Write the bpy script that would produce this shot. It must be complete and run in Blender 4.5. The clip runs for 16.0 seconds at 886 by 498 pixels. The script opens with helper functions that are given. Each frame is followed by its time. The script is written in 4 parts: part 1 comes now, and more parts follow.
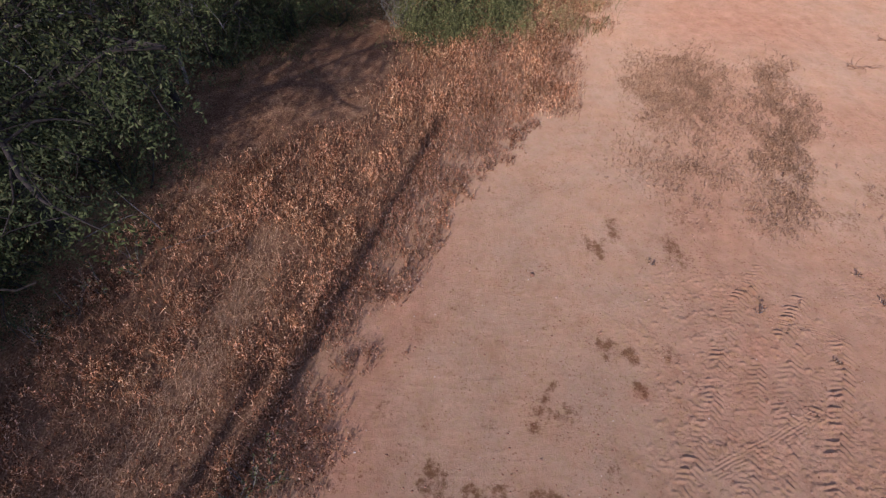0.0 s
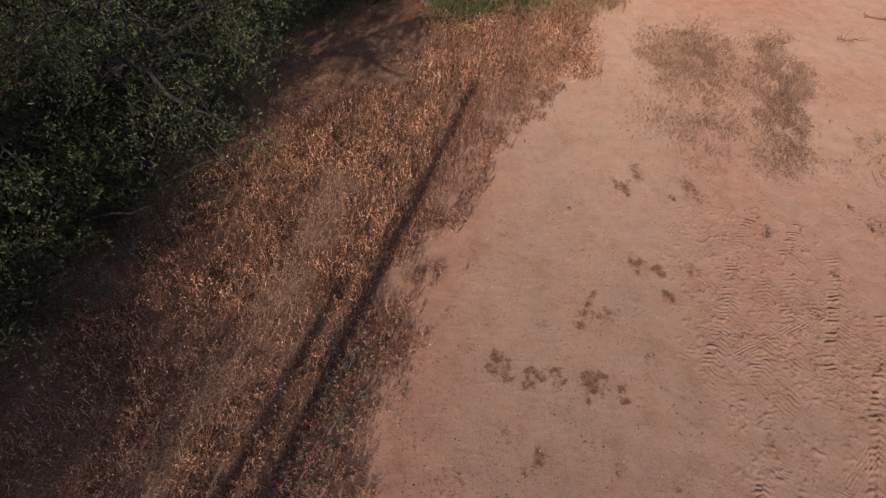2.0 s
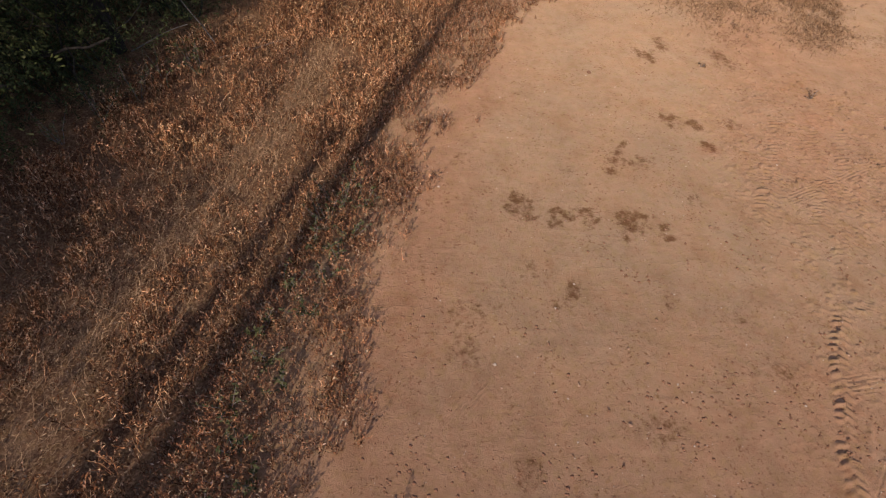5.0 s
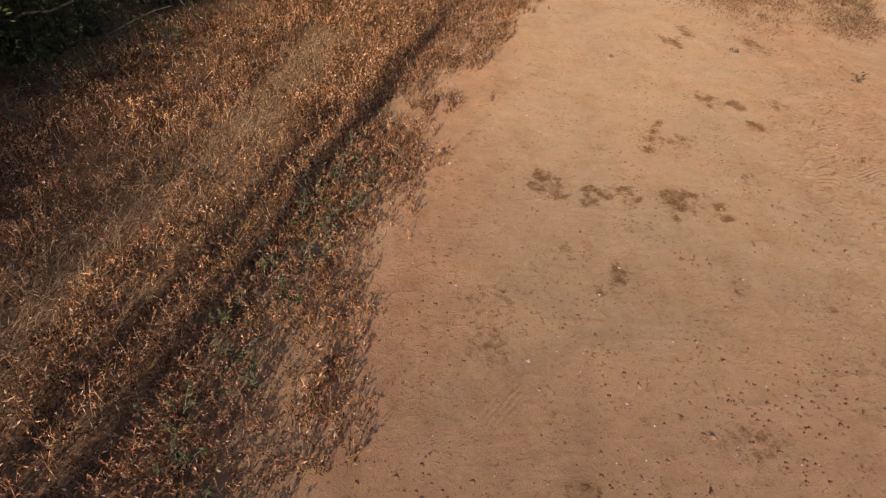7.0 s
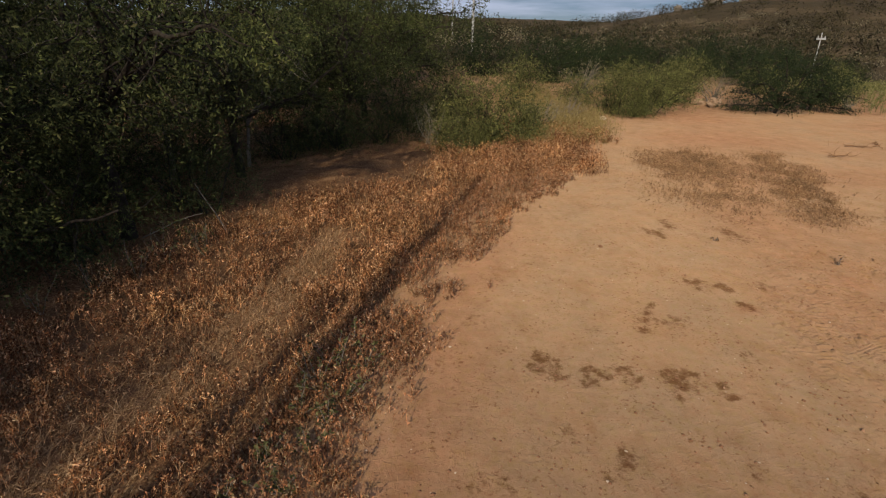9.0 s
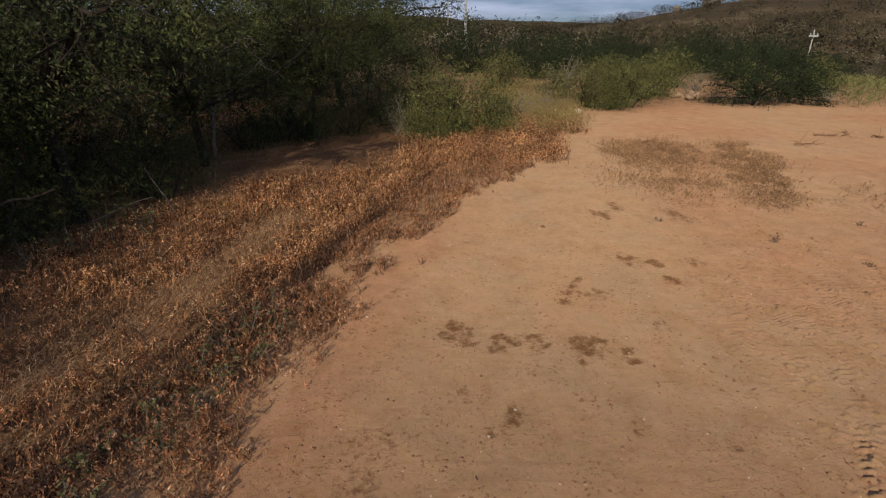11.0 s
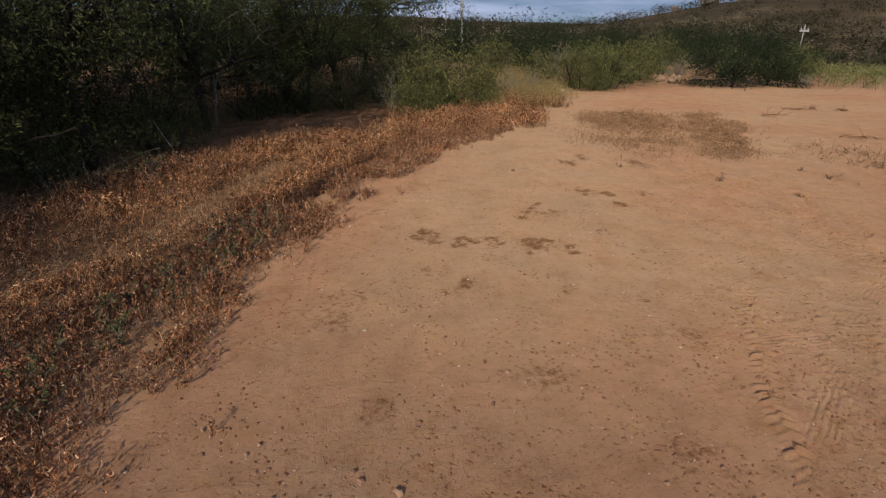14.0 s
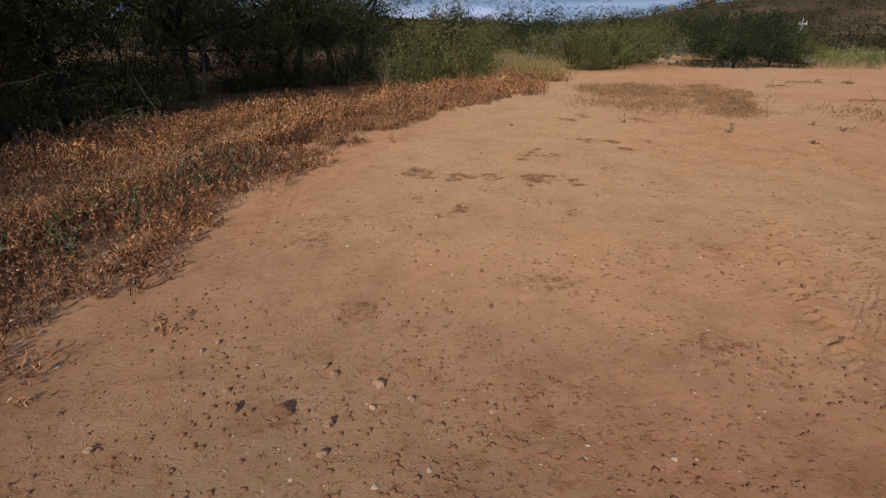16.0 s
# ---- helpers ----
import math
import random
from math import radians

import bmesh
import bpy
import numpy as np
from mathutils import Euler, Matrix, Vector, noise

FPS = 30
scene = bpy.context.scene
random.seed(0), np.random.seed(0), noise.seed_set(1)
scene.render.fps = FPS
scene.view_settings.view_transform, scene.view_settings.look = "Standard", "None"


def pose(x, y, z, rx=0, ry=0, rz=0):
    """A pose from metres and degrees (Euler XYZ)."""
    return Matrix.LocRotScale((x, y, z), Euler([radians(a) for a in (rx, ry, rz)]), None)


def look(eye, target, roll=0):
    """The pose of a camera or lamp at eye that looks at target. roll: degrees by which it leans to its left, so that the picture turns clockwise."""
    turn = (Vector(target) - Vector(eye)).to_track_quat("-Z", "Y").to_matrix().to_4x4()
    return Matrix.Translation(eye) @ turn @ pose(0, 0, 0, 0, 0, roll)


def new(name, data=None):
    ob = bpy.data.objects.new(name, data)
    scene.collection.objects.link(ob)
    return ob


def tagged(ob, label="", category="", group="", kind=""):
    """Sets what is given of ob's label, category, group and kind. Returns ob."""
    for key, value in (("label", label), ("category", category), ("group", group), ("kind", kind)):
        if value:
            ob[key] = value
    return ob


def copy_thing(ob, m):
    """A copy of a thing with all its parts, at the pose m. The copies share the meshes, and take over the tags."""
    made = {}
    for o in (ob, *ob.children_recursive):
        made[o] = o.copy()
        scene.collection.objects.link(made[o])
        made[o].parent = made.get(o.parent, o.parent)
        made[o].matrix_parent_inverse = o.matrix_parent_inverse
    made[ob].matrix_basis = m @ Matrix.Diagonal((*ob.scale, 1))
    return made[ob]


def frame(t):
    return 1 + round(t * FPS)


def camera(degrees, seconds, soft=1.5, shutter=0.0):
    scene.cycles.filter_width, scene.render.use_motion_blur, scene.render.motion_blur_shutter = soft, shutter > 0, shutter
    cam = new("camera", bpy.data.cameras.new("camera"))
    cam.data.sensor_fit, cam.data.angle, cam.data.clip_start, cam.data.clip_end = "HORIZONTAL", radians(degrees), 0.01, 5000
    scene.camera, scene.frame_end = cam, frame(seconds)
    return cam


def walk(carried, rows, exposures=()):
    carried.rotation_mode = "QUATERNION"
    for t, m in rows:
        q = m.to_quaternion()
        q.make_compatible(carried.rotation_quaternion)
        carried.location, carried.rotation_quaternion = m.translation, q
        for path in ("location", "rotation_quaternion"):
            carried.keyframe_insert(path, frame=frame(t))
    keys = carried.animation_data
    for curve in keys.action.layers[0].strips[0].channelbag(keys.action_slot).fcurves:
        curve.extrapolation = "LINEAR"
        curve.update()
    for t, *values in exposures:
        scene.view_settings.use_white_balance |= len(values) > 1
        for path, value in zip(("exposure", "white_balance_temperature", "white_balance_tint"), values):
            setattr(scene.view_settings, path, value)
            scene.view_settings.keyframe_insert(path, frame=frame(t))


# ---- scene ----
# ---- camera ----
cam = camera(79.5, 16.0, soft=1.2)
PATH = [
    (0, (0.031, -0.005, 5.079), (0.038, 1.288, 3.554), 1.5),
    (0.5, (-0.252, -0.264, 5.074), (-0.226, 1.034, 3.552), 1.8),
    (1, (-0.567, -0.537, 5.099), (-0.532, 0.755, 3.573), 2.1),
    (1.5, (-0.728, -0.877, 5.146), (-0.692, 0.416, 3.621), 2.1),
    (2, (-0.735, -1.255, 5.18), (-0.695, 0.042, 3.658), 2.3),
    (2.5, (-0.694, -1.596, 5.214), (-0.656, -0.296, 3.695), 2.1),
    (3, (-0.719, -1.877, 4.911), (-0.676, -0.567, 3.401), 2.2),
    (3.5, (-0.798, -2.026, 4.478), (-0.748, -0.709, 2.973), 2.3),
    (4, (-0.889, -2.106, 4.074), (-0.82, -0.781, 2.577), 3.0),
    (4.5, (-0.897, -2.108, 3.725), (-0.824, -0.782, 2.23), 3.0),
    (5, (-0.885, -2.045, 3.365), (-0.808, -0.708, 1.879), 3.1),
    (5.2, (-0.875, -2.014, 3.21), (-0.803, -0.679, 1.723), 2.9),
    (7.3, (-1.004, -1.82, 2.428), (-0.914, -0.328, 1.1), 3.2),
    (7.5, (-1.02, -1.826, 2.412), (-0.93, -0.3, 1.122), 3.2),
    (8, (-0.957, -1.851, 2.454), (-0.906, -0.192, 1.339), 1.3),
    (8.2, (-0.942, -1.879, 2.468), (-0.895, -0.122, 1.513), 1.2),
    (8.4, (-0.927, -1.906, 2.481), (-0.885, -0.073, 1.681), 1.1),
    (8.5, (-0.92, -1.92, 2.488), (-0.881, -0.083, 1.698), 1.0),
    (9, (-0.886, -1.96, 2.498), (-0.848, -0.123, 1.707), 0.9),
    (9.5, (-0.683, -2.005, 2.485), (-0.649, -0.167, 1.696), 0.7),
    (9.7, (-0.567, -2.024, 2.479), (-0.535, -0.187, 1.691), 0.8),
    (11.8, (-0.141, -2.208, 2.168), (-0.113, -0.368, 1.386), 0.4),
    (12, (-0.175, -2.243, 2.154), (-0.141, -0.404, 1.37), 0.6),
    (12.5, (-0.199, -2.407, 2.144), (-0.165, -0.568, 1.359), 0.7),
    (13, (-0.159, -2.706, 2.078), (-0.127, -0.866, 1.295), 0.7),
    (13.5, (-0.043, -2.954, 1.943), (-0.013, -1.113, 1.161), 0.6),
    (14, (0.091, -3.073, 1.827), (0.119, -1.232, 1.048), 0.5),
    (14.5, (0.179, -3.103, 1.623), (0.207, -1.26, 0.846), 0.5),
    (15, (0.178, -3.061, 1.45), (0.207, -1.218, 0.675), 0.4),
    (15.5, (0.162, -3.0, 1.342), (0.195, -1.156, 0.568), 0.4),
    (16, (0.135, -2.967, 1.178), (0.169, -1.122, 0.408), 0.3),
]
EXPOSURES = [(0.0, -0.01, 5260, 31), (1.0, -0.27, 5460, 31), (2.0, -0.23, 5690, 31), (2.5, -0.31, 5680, 29), (3.5, -0.26, 6020, 26), (5.0, -0.27, 6090, 20), (7.5, -0.17, 6450, 14), (8.0, -0.34, 6500, 13), (8.5, -0.51, 6500, 12), (9.0, -0.53, 6600, 11), (12.5, -0.58, 6140, 15), (13.5, -0.60, 6100, 15), (14.5, -0.63, 6070, 15), (16.0, -0.54, 6070, 15)]
walk(cam, [(t, look(eye, target, roll)) for t, eye, target, roll in PATH], EXPOSURES)

# ---- sky and sun ----
SUN_EL, SHADOW_AZ = 26.9, 17.8
world = bpy.data.worlds.new("sky")
scene.world = world
world.use_nodes = True
wn, wl = world.node_tree.nodes, world.node_tree.links
wn.clear()
sky = wn.new("ShaderNodeTexSky")
sky.sky_type, sky.sun_disc = "NISHITA", False
sky.sun_elevation, sky.sun_rotation = radians(SUN_EL), radians(180 + SHADOW_AZ)
sky.air_density, sky.dust_density, sky.ozone_density = 1.0, 0.15, 2.5
w_geo = wn.new("ShaderNodeTexCoord")
w_map = wn.new("ShaderNodeMapping")
w_map.inputs["Scale"].default_value = (3.0, 3.0, 22.0)
w_noise = wn.new("ShaderNodeTexNoise")
w_noise.inputs["Scale"].default_value, w_noise.inputs["Detail"].default_value = 1.6, 6
w_ramp = wn.new("ShaderNodeValToRGB")
w_ramp.color_ramp.elements[0].position, w_ramp.color_ramp.elements[1].position = 0.42, 0.72
w_lift = wn.new("ShaderNodeVectorMath")
w_lift.inputs[1].default_value = (0, 0, 0.05)
wl.new(w_geo.outputs["Generated"], w_lift.inputs[0])
wl.new(w_lift.outputs[0], sky.inputs[0])
w_mix = wn.new("ShaderNodeMixRGB")
w_mix.inputs[2].default_value = (17.0, 18.8, 24.0, 1)
w_bg, w_out = wn.new("ShaderNodeBackground"), wn.new("ShaderNodeOutputWorld")
w_bg.inputs["Strength"].default_value = 0.045
wl.new(w_geo.outputs["Generated"], w_map.inputs[0])
wl.new(w_map.outputs[0], w_noise.inputs[0])
wl.new(w_noise.outputs[0], w_ramp.inputs[0])
wl.new(w_ramp.outputs[0], w_mix.inputs[0])
w_tint = wn.new("ShaderNodeVectorMath")
w_tint.operation = "MULTIPLY"
w_tint.inputs[1].default_value = (1.0, 1.08, 1.42)
wl.new(sky.outputs[0], w_tint.inputs[0])
wl.new(w_tint.outputs[0], w_mix.inputs[1])
wl.new(w_mix.outputs[0], w_bg.inputs[0])
wl.new(w_bg.outputs[0], w_out.inputs[0])

sun_data = bpy.data.lights.new("sun", "SUN")
sun_data.energy, sun_data.angle, sun_data.color = 3.7, radians(0.7), (1.0, 0.89, 0.715)
sun = new("sun", sun_data)
_e, _a = radians(SUN_EL), radians(SHADOW_AZ)
sun.matrix_world = look((-30 * math.sin(_a), -30 * math.cos(_a), 16), (-30 * math.sin(_a) + math.cos(_e) * math.sin(_a), -30 * math.cos(_a) + math.cos(_e) * math.cos(_a), 16 - math.sin(_e)))

# ---- materials ----
def material(name, rough=0.9):
    m = bpy.data.materials.new(name)
    m.use_nodes = True
    b = m.node_tree.nodes["Principled BSDF"]
    b.inputs["Roughness"].default_value = rough
    b.inputs["Specular IOR Level"].default_value = 0.15
    b.inputs["Diffuse Roughness"].default_value = 1.0
    return m, m.node_tree.nodes, m.node_tree.links, b


def ramp(nodes, stops):
    r = nodes.new("ShaderNodeValToRGB")
    while len(r.color_ramp.elements) < len(stops):
        r.color_ramp.elements.new(0.5)
    for el, (p, c) in zip(r.color_ramp.elements, stops):
        el.position, el.color = p, (*c, 1)
    return r


def noise_node(nodes, links, scale, detail=4, rough=0.6, coord="Object", dist=0.0):
    tc, n = nodes.new("ShaderNodeTexCoord"), nodes.new("ShaderNodeTexNoise")
    n.inputs["Scale"].default_value, n.inputs["Detail"].default_value = scale, detail
    n.inputs["Roughness"].default_value, n.inputs["Distortion"].default_value = rough, dist
    links.new(tc.outputs[coord], n.inputs["Vector"])
    return n


def mix(nodes, links, fac, a, b, kind="MIX"):
    m = nodes.new("ShaderNodeMixRGB")
    m.blend_type = kind
    for sock, v in zip(m.inputs, (fac, a, b)):
        if hasattr(v, "node"):
            links.new(v, sock)
        elif isinstance(v, tuple):
            sock.default_value = (*v, 1)
        else:
            sock.default_value = v
    return m.outputs[0]


def maths(nodes, links, op, a, b=0.0):
    m = nodes.new("ShaderNodeMath")
    m.operation = op
    for sock, v in zip(m.inputs, (a, b)):
        if hasattr(v, "node"):
            links.new(v, sock)
        else:
            sock.default_value = v
    return m.outputs[0]


def attribute(nodes, name):
    a = nodes.new("ShaderNodeAttribute")
    a.attribute_name = name
    return a.outputs["Fac"]


def island_material(name, stops, rough=0.85, tone=(0.75, 1.2), scale=1.2, drift=None, clump=None, soft=0.0):
    """Plants: colour differs from leaf to leaf and, slowly, over the ground."""
    m, nodes, links, b = material(name, rough)
    geo = nodes.new("ShaderNodeNewGeometry")
    r = ramp(nodes, stops)
    links.new(geo.outputs["Random Per Island"], r.inputs[0])
    n = noise_node(nodes, links, scale, 3)
    t = ramp(nodes, [(0.3, (tone[0],) * 3), (0.7, (tone[1],) * 3)])
    links.new(n.outputs[0], t.inputs[0])
    col = mix(nodes, links, 1.0, r.outputs[0], t.outputs[0], "MULTIPLY")
    if drift:
        d = ramp(nodes, [(0.46, (0, 0, 0)), (0.66, (0.75, 0.75, 0.75))])
        links.new(noise_node(nodes, links, scale * 0.8, 5, 0.65, dist=0.6).outputs[0], d.inputs[0])
        col = mix(nodes, links, d.outputs[0], col, mix(nodes, links, 1.0, col, drift, "MULTIPLY"))
    if soft:
        a, v = nodes.new("ShaderNodeVectorMath"), nodes.new("ShaderNodeVectorMath")
        a.operation, v.operation = "MULTIPLY_ADD", "NORMALIZE"
        a.inputs[1].default_value, a.inputs[2].default_value = (1 - soft,) * 3, (0, 0, soft)
        links.new(geo.outputs["Normal"], a.inputs[0])
        links.new(a.outputs[0], v.inputs[0])
        links.new(v.outputs[0], b.inputs["Normal"])
    if clump:
        c = ramp(nodes, [(0.36, (clump[0],) * 3), (0.62, (clump[1],) * 3)])
        links.new(noise_node(nodes, links, clump[2], 4, 0.62).outputs[0], c.inputs[0])
        col = mix(nodes, links, 1.0, col, c.outputs[0], "MULTIPLY")
    links.new(col, b.inputs["Base Color"])
    return m


def grain_material(name, stops, scale, rough=0.9, bump=0.3, obj_random=0.0):
    """Stone, bark, wood, concrete: two scales of grain with a bump."""
    m, nodes, links, b = material(name, rough)
    n1, n2 = noise_node(nodes, links, scale, 8, 0.7), noise_node(nodes, links, scale * 7, 3)
    f = maths(nodes, links, "ADD", maths(nodes, links, "MULTIPLY", n1.outputs[0], 0.7), maths(nodes, links, "MULTIPLY", n2.outputs[0], 0.3))
    if obj_random:
        info = nodes.new("ShaderNodeObjectInfo")
        f = maths(nodes, links, "ADD", f, maths(nodes, links, "MULTIPLY", maths(nodes, links, "SUBTRACT", info.outputs["Random"], 0.5), obj_random))
    r = ramp(nodes, stops)
    links.new(f, r.inputs[0])
    links.new(r.outputs[0], b.inputs["Base Color"])
    bm_ = nodes.new("ShaderNodeBump")
    bm_.inputs["Strength"].default_value, bm_.inputs["Distance"].default_value = bump, 0.02
    links.new(n2.outputs[0], bm_.inputs["Height"])
    links.new(bm_.outputs[0], b.inputs["Normal"])
    return m


def smooth_mask(nodes, links, f):
    r = ramp(nodes, [(0.42, (0, 0, 0)), (0.58, (1, 1, 1))])
    links.new(f, r.inputs[0])
    return r.outputs[0]


def ground_material():
    m, nodes, links, b = material("sandy_earth", 0.95)
    big, mid = noise_node(nodes, links, 0.7, 6, 0.65), noise_node(nodes, links, 3.6, 8, 0.72, dist=0.15)
    fine, grit = noise_node(nodes, links, 26, 9, 0.78, dist=0.5), noise_node(nodes, links, 170, 3, 0.7)
    sand = ramp(nodes, [(0.34, (0.438, 0.272, 0.156)), (0.50, (0.495, 0.314, 0.182)), (0.66, (0.545, 0.354, 0.211))])
    links.new(maths(nodes, links, "ADD", maths(nodes, links, "MULTIPLY", big.outputs[0], 0.5), maths(nodes, links, "MULTIPLY", mid.outputs[0], 0.5)), sand.inputs[0])
    ochre = ramp(nodes, [(0.38, (0.97, 1.0, 0.985)), (0.64, (1.035, 0.985, 0.90))])
    links.new(noise_node(nodes, links, 1.5, 6, 0.68, dist=0.2).outputs[0], ochre.inputs[0])
    rust = ramp(nodes, [(0.35, (0.38, 0.178, 0.088)), (0.65, (0.56, 0.285, 0.150))])
    links.new(mid.outputs[0], rust.inputs[0])
    col = mix(nodes, links, attribute(nodes, "rust"), mix(nodes, links, 1.0, sand.outputs[0], ochre.outputs[0], "MULTIPLY"), rust.outputs[0])
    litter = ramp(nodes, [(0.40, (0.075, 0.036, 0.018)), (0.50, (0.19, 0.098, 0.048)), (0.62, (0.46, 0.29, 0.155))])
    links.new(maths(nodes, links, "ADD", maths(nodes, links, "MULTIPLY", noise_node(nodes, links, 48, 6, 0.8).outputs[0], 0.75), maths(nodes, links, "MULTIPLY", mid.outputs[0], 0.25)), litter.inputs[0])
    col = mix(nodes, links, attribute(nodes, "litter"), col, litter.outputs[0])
    hill = ramp(nodes, [(0.35, (0.046, 0.036, 0.017)), (0.55, (0.080, 0.058, 0.029)), (0.72, (0.17, 0.125, 0.072))])
    far = noise_node(nodes, links, 0.06, 6, 0.7)
    links.new(far.outputs[0], hill.inputs[0])
    col = mix(nodes, links, attribute(nodes, "far"), col, hill.outputs[0])
    smear = ramp(nodes, [(0.36, (0.90, 0.87, 0.83)), (0.48, (1, 1, 1)), (0.66, (1.04, 1.04, 1.03))])
    links.new(noise_node(nodes, links, 2.6, 9, 0.74, dist=0.25).outputs[0], smear.inputs[0])
    col = mix(nodes, links, 1.0, col, smear.outputs[0], "MULTIPLY")
    mottle = ramp(nodes, [(0.34, (0.80, 0.66, 0.56)), (0.46, (1, 0.985, 0.97)), (0.56, (1, 1, 1)), (0.68, (1.07, 1.08, 1.07))])
    links.new(noise_node(nodes, links, 9.5, 7, 0.75, dist=0.25).outputs[0], mottle.inputs[0])
    mask = maths(nodes, links, "ADD", maths(nodes, links, "MULTIPLY", attribute(nodes, "loose"), 0.7), 0.3)
    col = mix(nodes, links, mask, col, mix(nodes, links, 1.0, col, mottle.outputs[0], "MULTIPLY"))
    # damp stains with ragged rims
    ragged = maths(nodes, links, "ADD", attribute(nodes, "stain"), maths(nodes, links, "MULTIPLY", maths(nodes, links, "SUBTRACT", noise_node(nodes, links, 20, 7, 0.75).outputs[0], 0.5), 2.6))
    sr = ramp(nodes, [(0.30, (0, 0, 0)), (0.80, (0.95, 0.95, 0.95))])
    links.new(ragged, sr.inputs[0])
    col = mix(nodes, links, sr.outputs[0], col, mix(nodes, links, 1.0, col, (0.45, 0.36, 0.28), "MULTIPLY"))
    # grit: dark and pale grains
    gr = ramp(nodes, [(0.30, (0.62, 0.58, 0.55)), (0.40, (0.93, 0.92, 0.91)), (0.54, (1.02, 1.02, 1.02)), (0.72, (1.22, 1.22, 1.22))])
    links.new(maths(nodes, links, "ADD", maths(nodes, links, "MULTIPLY", fine.outputs[0], 0.55), maths(nodes, links, "MULTIPLY", grit.outputs[0], 0.45)), gr.inputs[0])
    col = mix(nodes, links, 1.0, col, gr.outputs[0], "MULTIPLY")
    # small blotches of ochre and pink, and dark flecks of litter in drifts
    blotch = ramp(nodes, [(0.36, (1.04, 0.98, 0.98)), (0.50, (1, 1, 1)), (0.62, (0.93, 0.95, 0.82))])
    links.new(noise_node(nodes, links, 13, 5, 0.7).outputs[0], blotch.inputs[0])
    col = mix(nodes, links, 0.8, col, mix(nodes, links, 1.0, col, blotch.outputs[0], "MULTIPLY"))
    fleck = ramp(nodes, [(0.57, (1, 1, 1)), (0.66, (0.60, 0.50, 0.43))])
    links.new(noise_node(nodes, links, 36, 4, 0.6).outputs[0], fleck.inputs[0])
    col = mix(nodes, links, smooth_mask(nodes, links, noise_node(nodes, links, 2.3, 5, 0.7).outputs[0]), col, mix(nodes, links, 1.0, col, fleck.outputs[0], "MULTIPLY"))
    # scattered dark crumbs
    tc, vor = nodes.new("ShaderNodeTexCoord"), nodes.new("ShaderNodeTexVoronoi")
    vor.inputs["Scale"].default_value = 11.0
    vor.inputs["Randomness"].default_value = 1.0
    links.new(tc.outputs["Object"], vor.inputs["Vector"])
    crumb = ramp(nodes, [(0.15, (0.42, 0.36, 0.32)), (0.20, (1, 1, 1))])
    links.new(maths(nodes, links, "ADD", vor.outputs["Distance"], maths(nodes, links, "MULTIPLY", mid.outputs[0], 0.16)), crumb.inputs[0])
    col = mix(nodes, links, smooth_mask(nodes, links, mid.outputs[0]), col, mix(nodes, links, 1.0, col, crumb.outputs[0], "MULTIPLY"))
    links.new(col, b.inputs["Base Color"])
    h = maths(nodes, links, "ADD", maths(nodes, links, "MULTIPLY", fine.outputs[0], 0.75), maths(nodes, links, "MULTIPLY", grit.outputs[0], 0.12))
    # tyre marks: ribs along the wheel's way, worn away in places
    wear = ramp(nodes, [(0.40, (0.05, 0.05, 0.05)), (0.60, (1, 1, 1))])
    links.new(noise_node(nodes, links, 5.5, 4, 0.65).outputs[0], wear.inputs[0])
    shift = maths(nodes, links, "MULTIPLY", maths(nodes, links, "SUBTRACT", noise_node(nodes, links, 9, 3).outputs[0], 0.5), 0.03)
    rib = maths(nodes, links, "SINE", maths(nodes, links, "MULTIPLY", maths(nodes, links, "ADD", attribute(nodes, "rib_side"), shift), math.tau / 0.033))
    rib = maths(nodes, links, "MULTIPLY", maths(nodes, links, "MULTIPLY", rib, attribute(nodes, "rib")), wear.outputs[0])
    h = maths(nodes, links, "ADD", h, maths(nodes, links, "MULTIPLY", rib, 0.2))
    # churned earth in broken ridges, crumbs where it is loose
    tc2, mp2, ch = nodes.new("ShaderNodeTexCoord"), nodes.new("ShaderNodeMapping"), nodes.new("ShaderNodeTexVoronoi")
    mp2.inputs["Scale"].default_value, mp2.inputs["Rotation"].default_value = (15.0, 21.0, 1.0), (0, 0, 0.35)
    ch.inputs["Scale"].default_value, ch.inputs["Randomness"].default_value = 1.0, 1.0
    swirl = nodes.new("ShaderNodeVectorMath")
    swirl.operation = "MULTIPLY_ADD"
    swirl.inputs[1].default_value = (0.09, 0.05, 0)
    links.new(noise_node(nodes, links, 11, 4, 0.6).outputs["Color"], swirl.inputs[0])
    links.new(tc2.outputs["Object"], swirl.inputs[2])
    links.new(swirl.outputs[0], mp2.inputs[0])
    links.new(mp2.outputs[0], ch.inputs["Vector"])
    ridge = ramp(nodes, [(0.18, (1, 1, 1)), (0.42, (0.75, 0.75, 0.75)), (0.60, (0, 0, 0))])
    links.new(ch.outputs["Distance"], ridge.inputs[0])
    torn = ramp(nodes, [(0.40, (0.1, 0.1, 0.1)), (0.58, (1, 1, 1))])
    links.new(noise_node(nodes, links, 4.2, 5, 0.7).outputs[0], torn.inputs[0])
    h = maths(nodes, links, "ADD", h, maths(nodes, links, "MULTIPLY", maths(nodes, links, "MULTIPLY", maths(nodes, links, "MULTIPLY", ridge.outputs[0], torn.outputs[0]), attribute(nodes, "churn")), 0.55))
    clod = ramp(nodes, [(0.60, (0, 0, 0)), (0.66, (1, 1, 1))])
    links.new(noise_node(nodes, links, 42, 3, 0.55).outputs[0], clod.inputs[0])
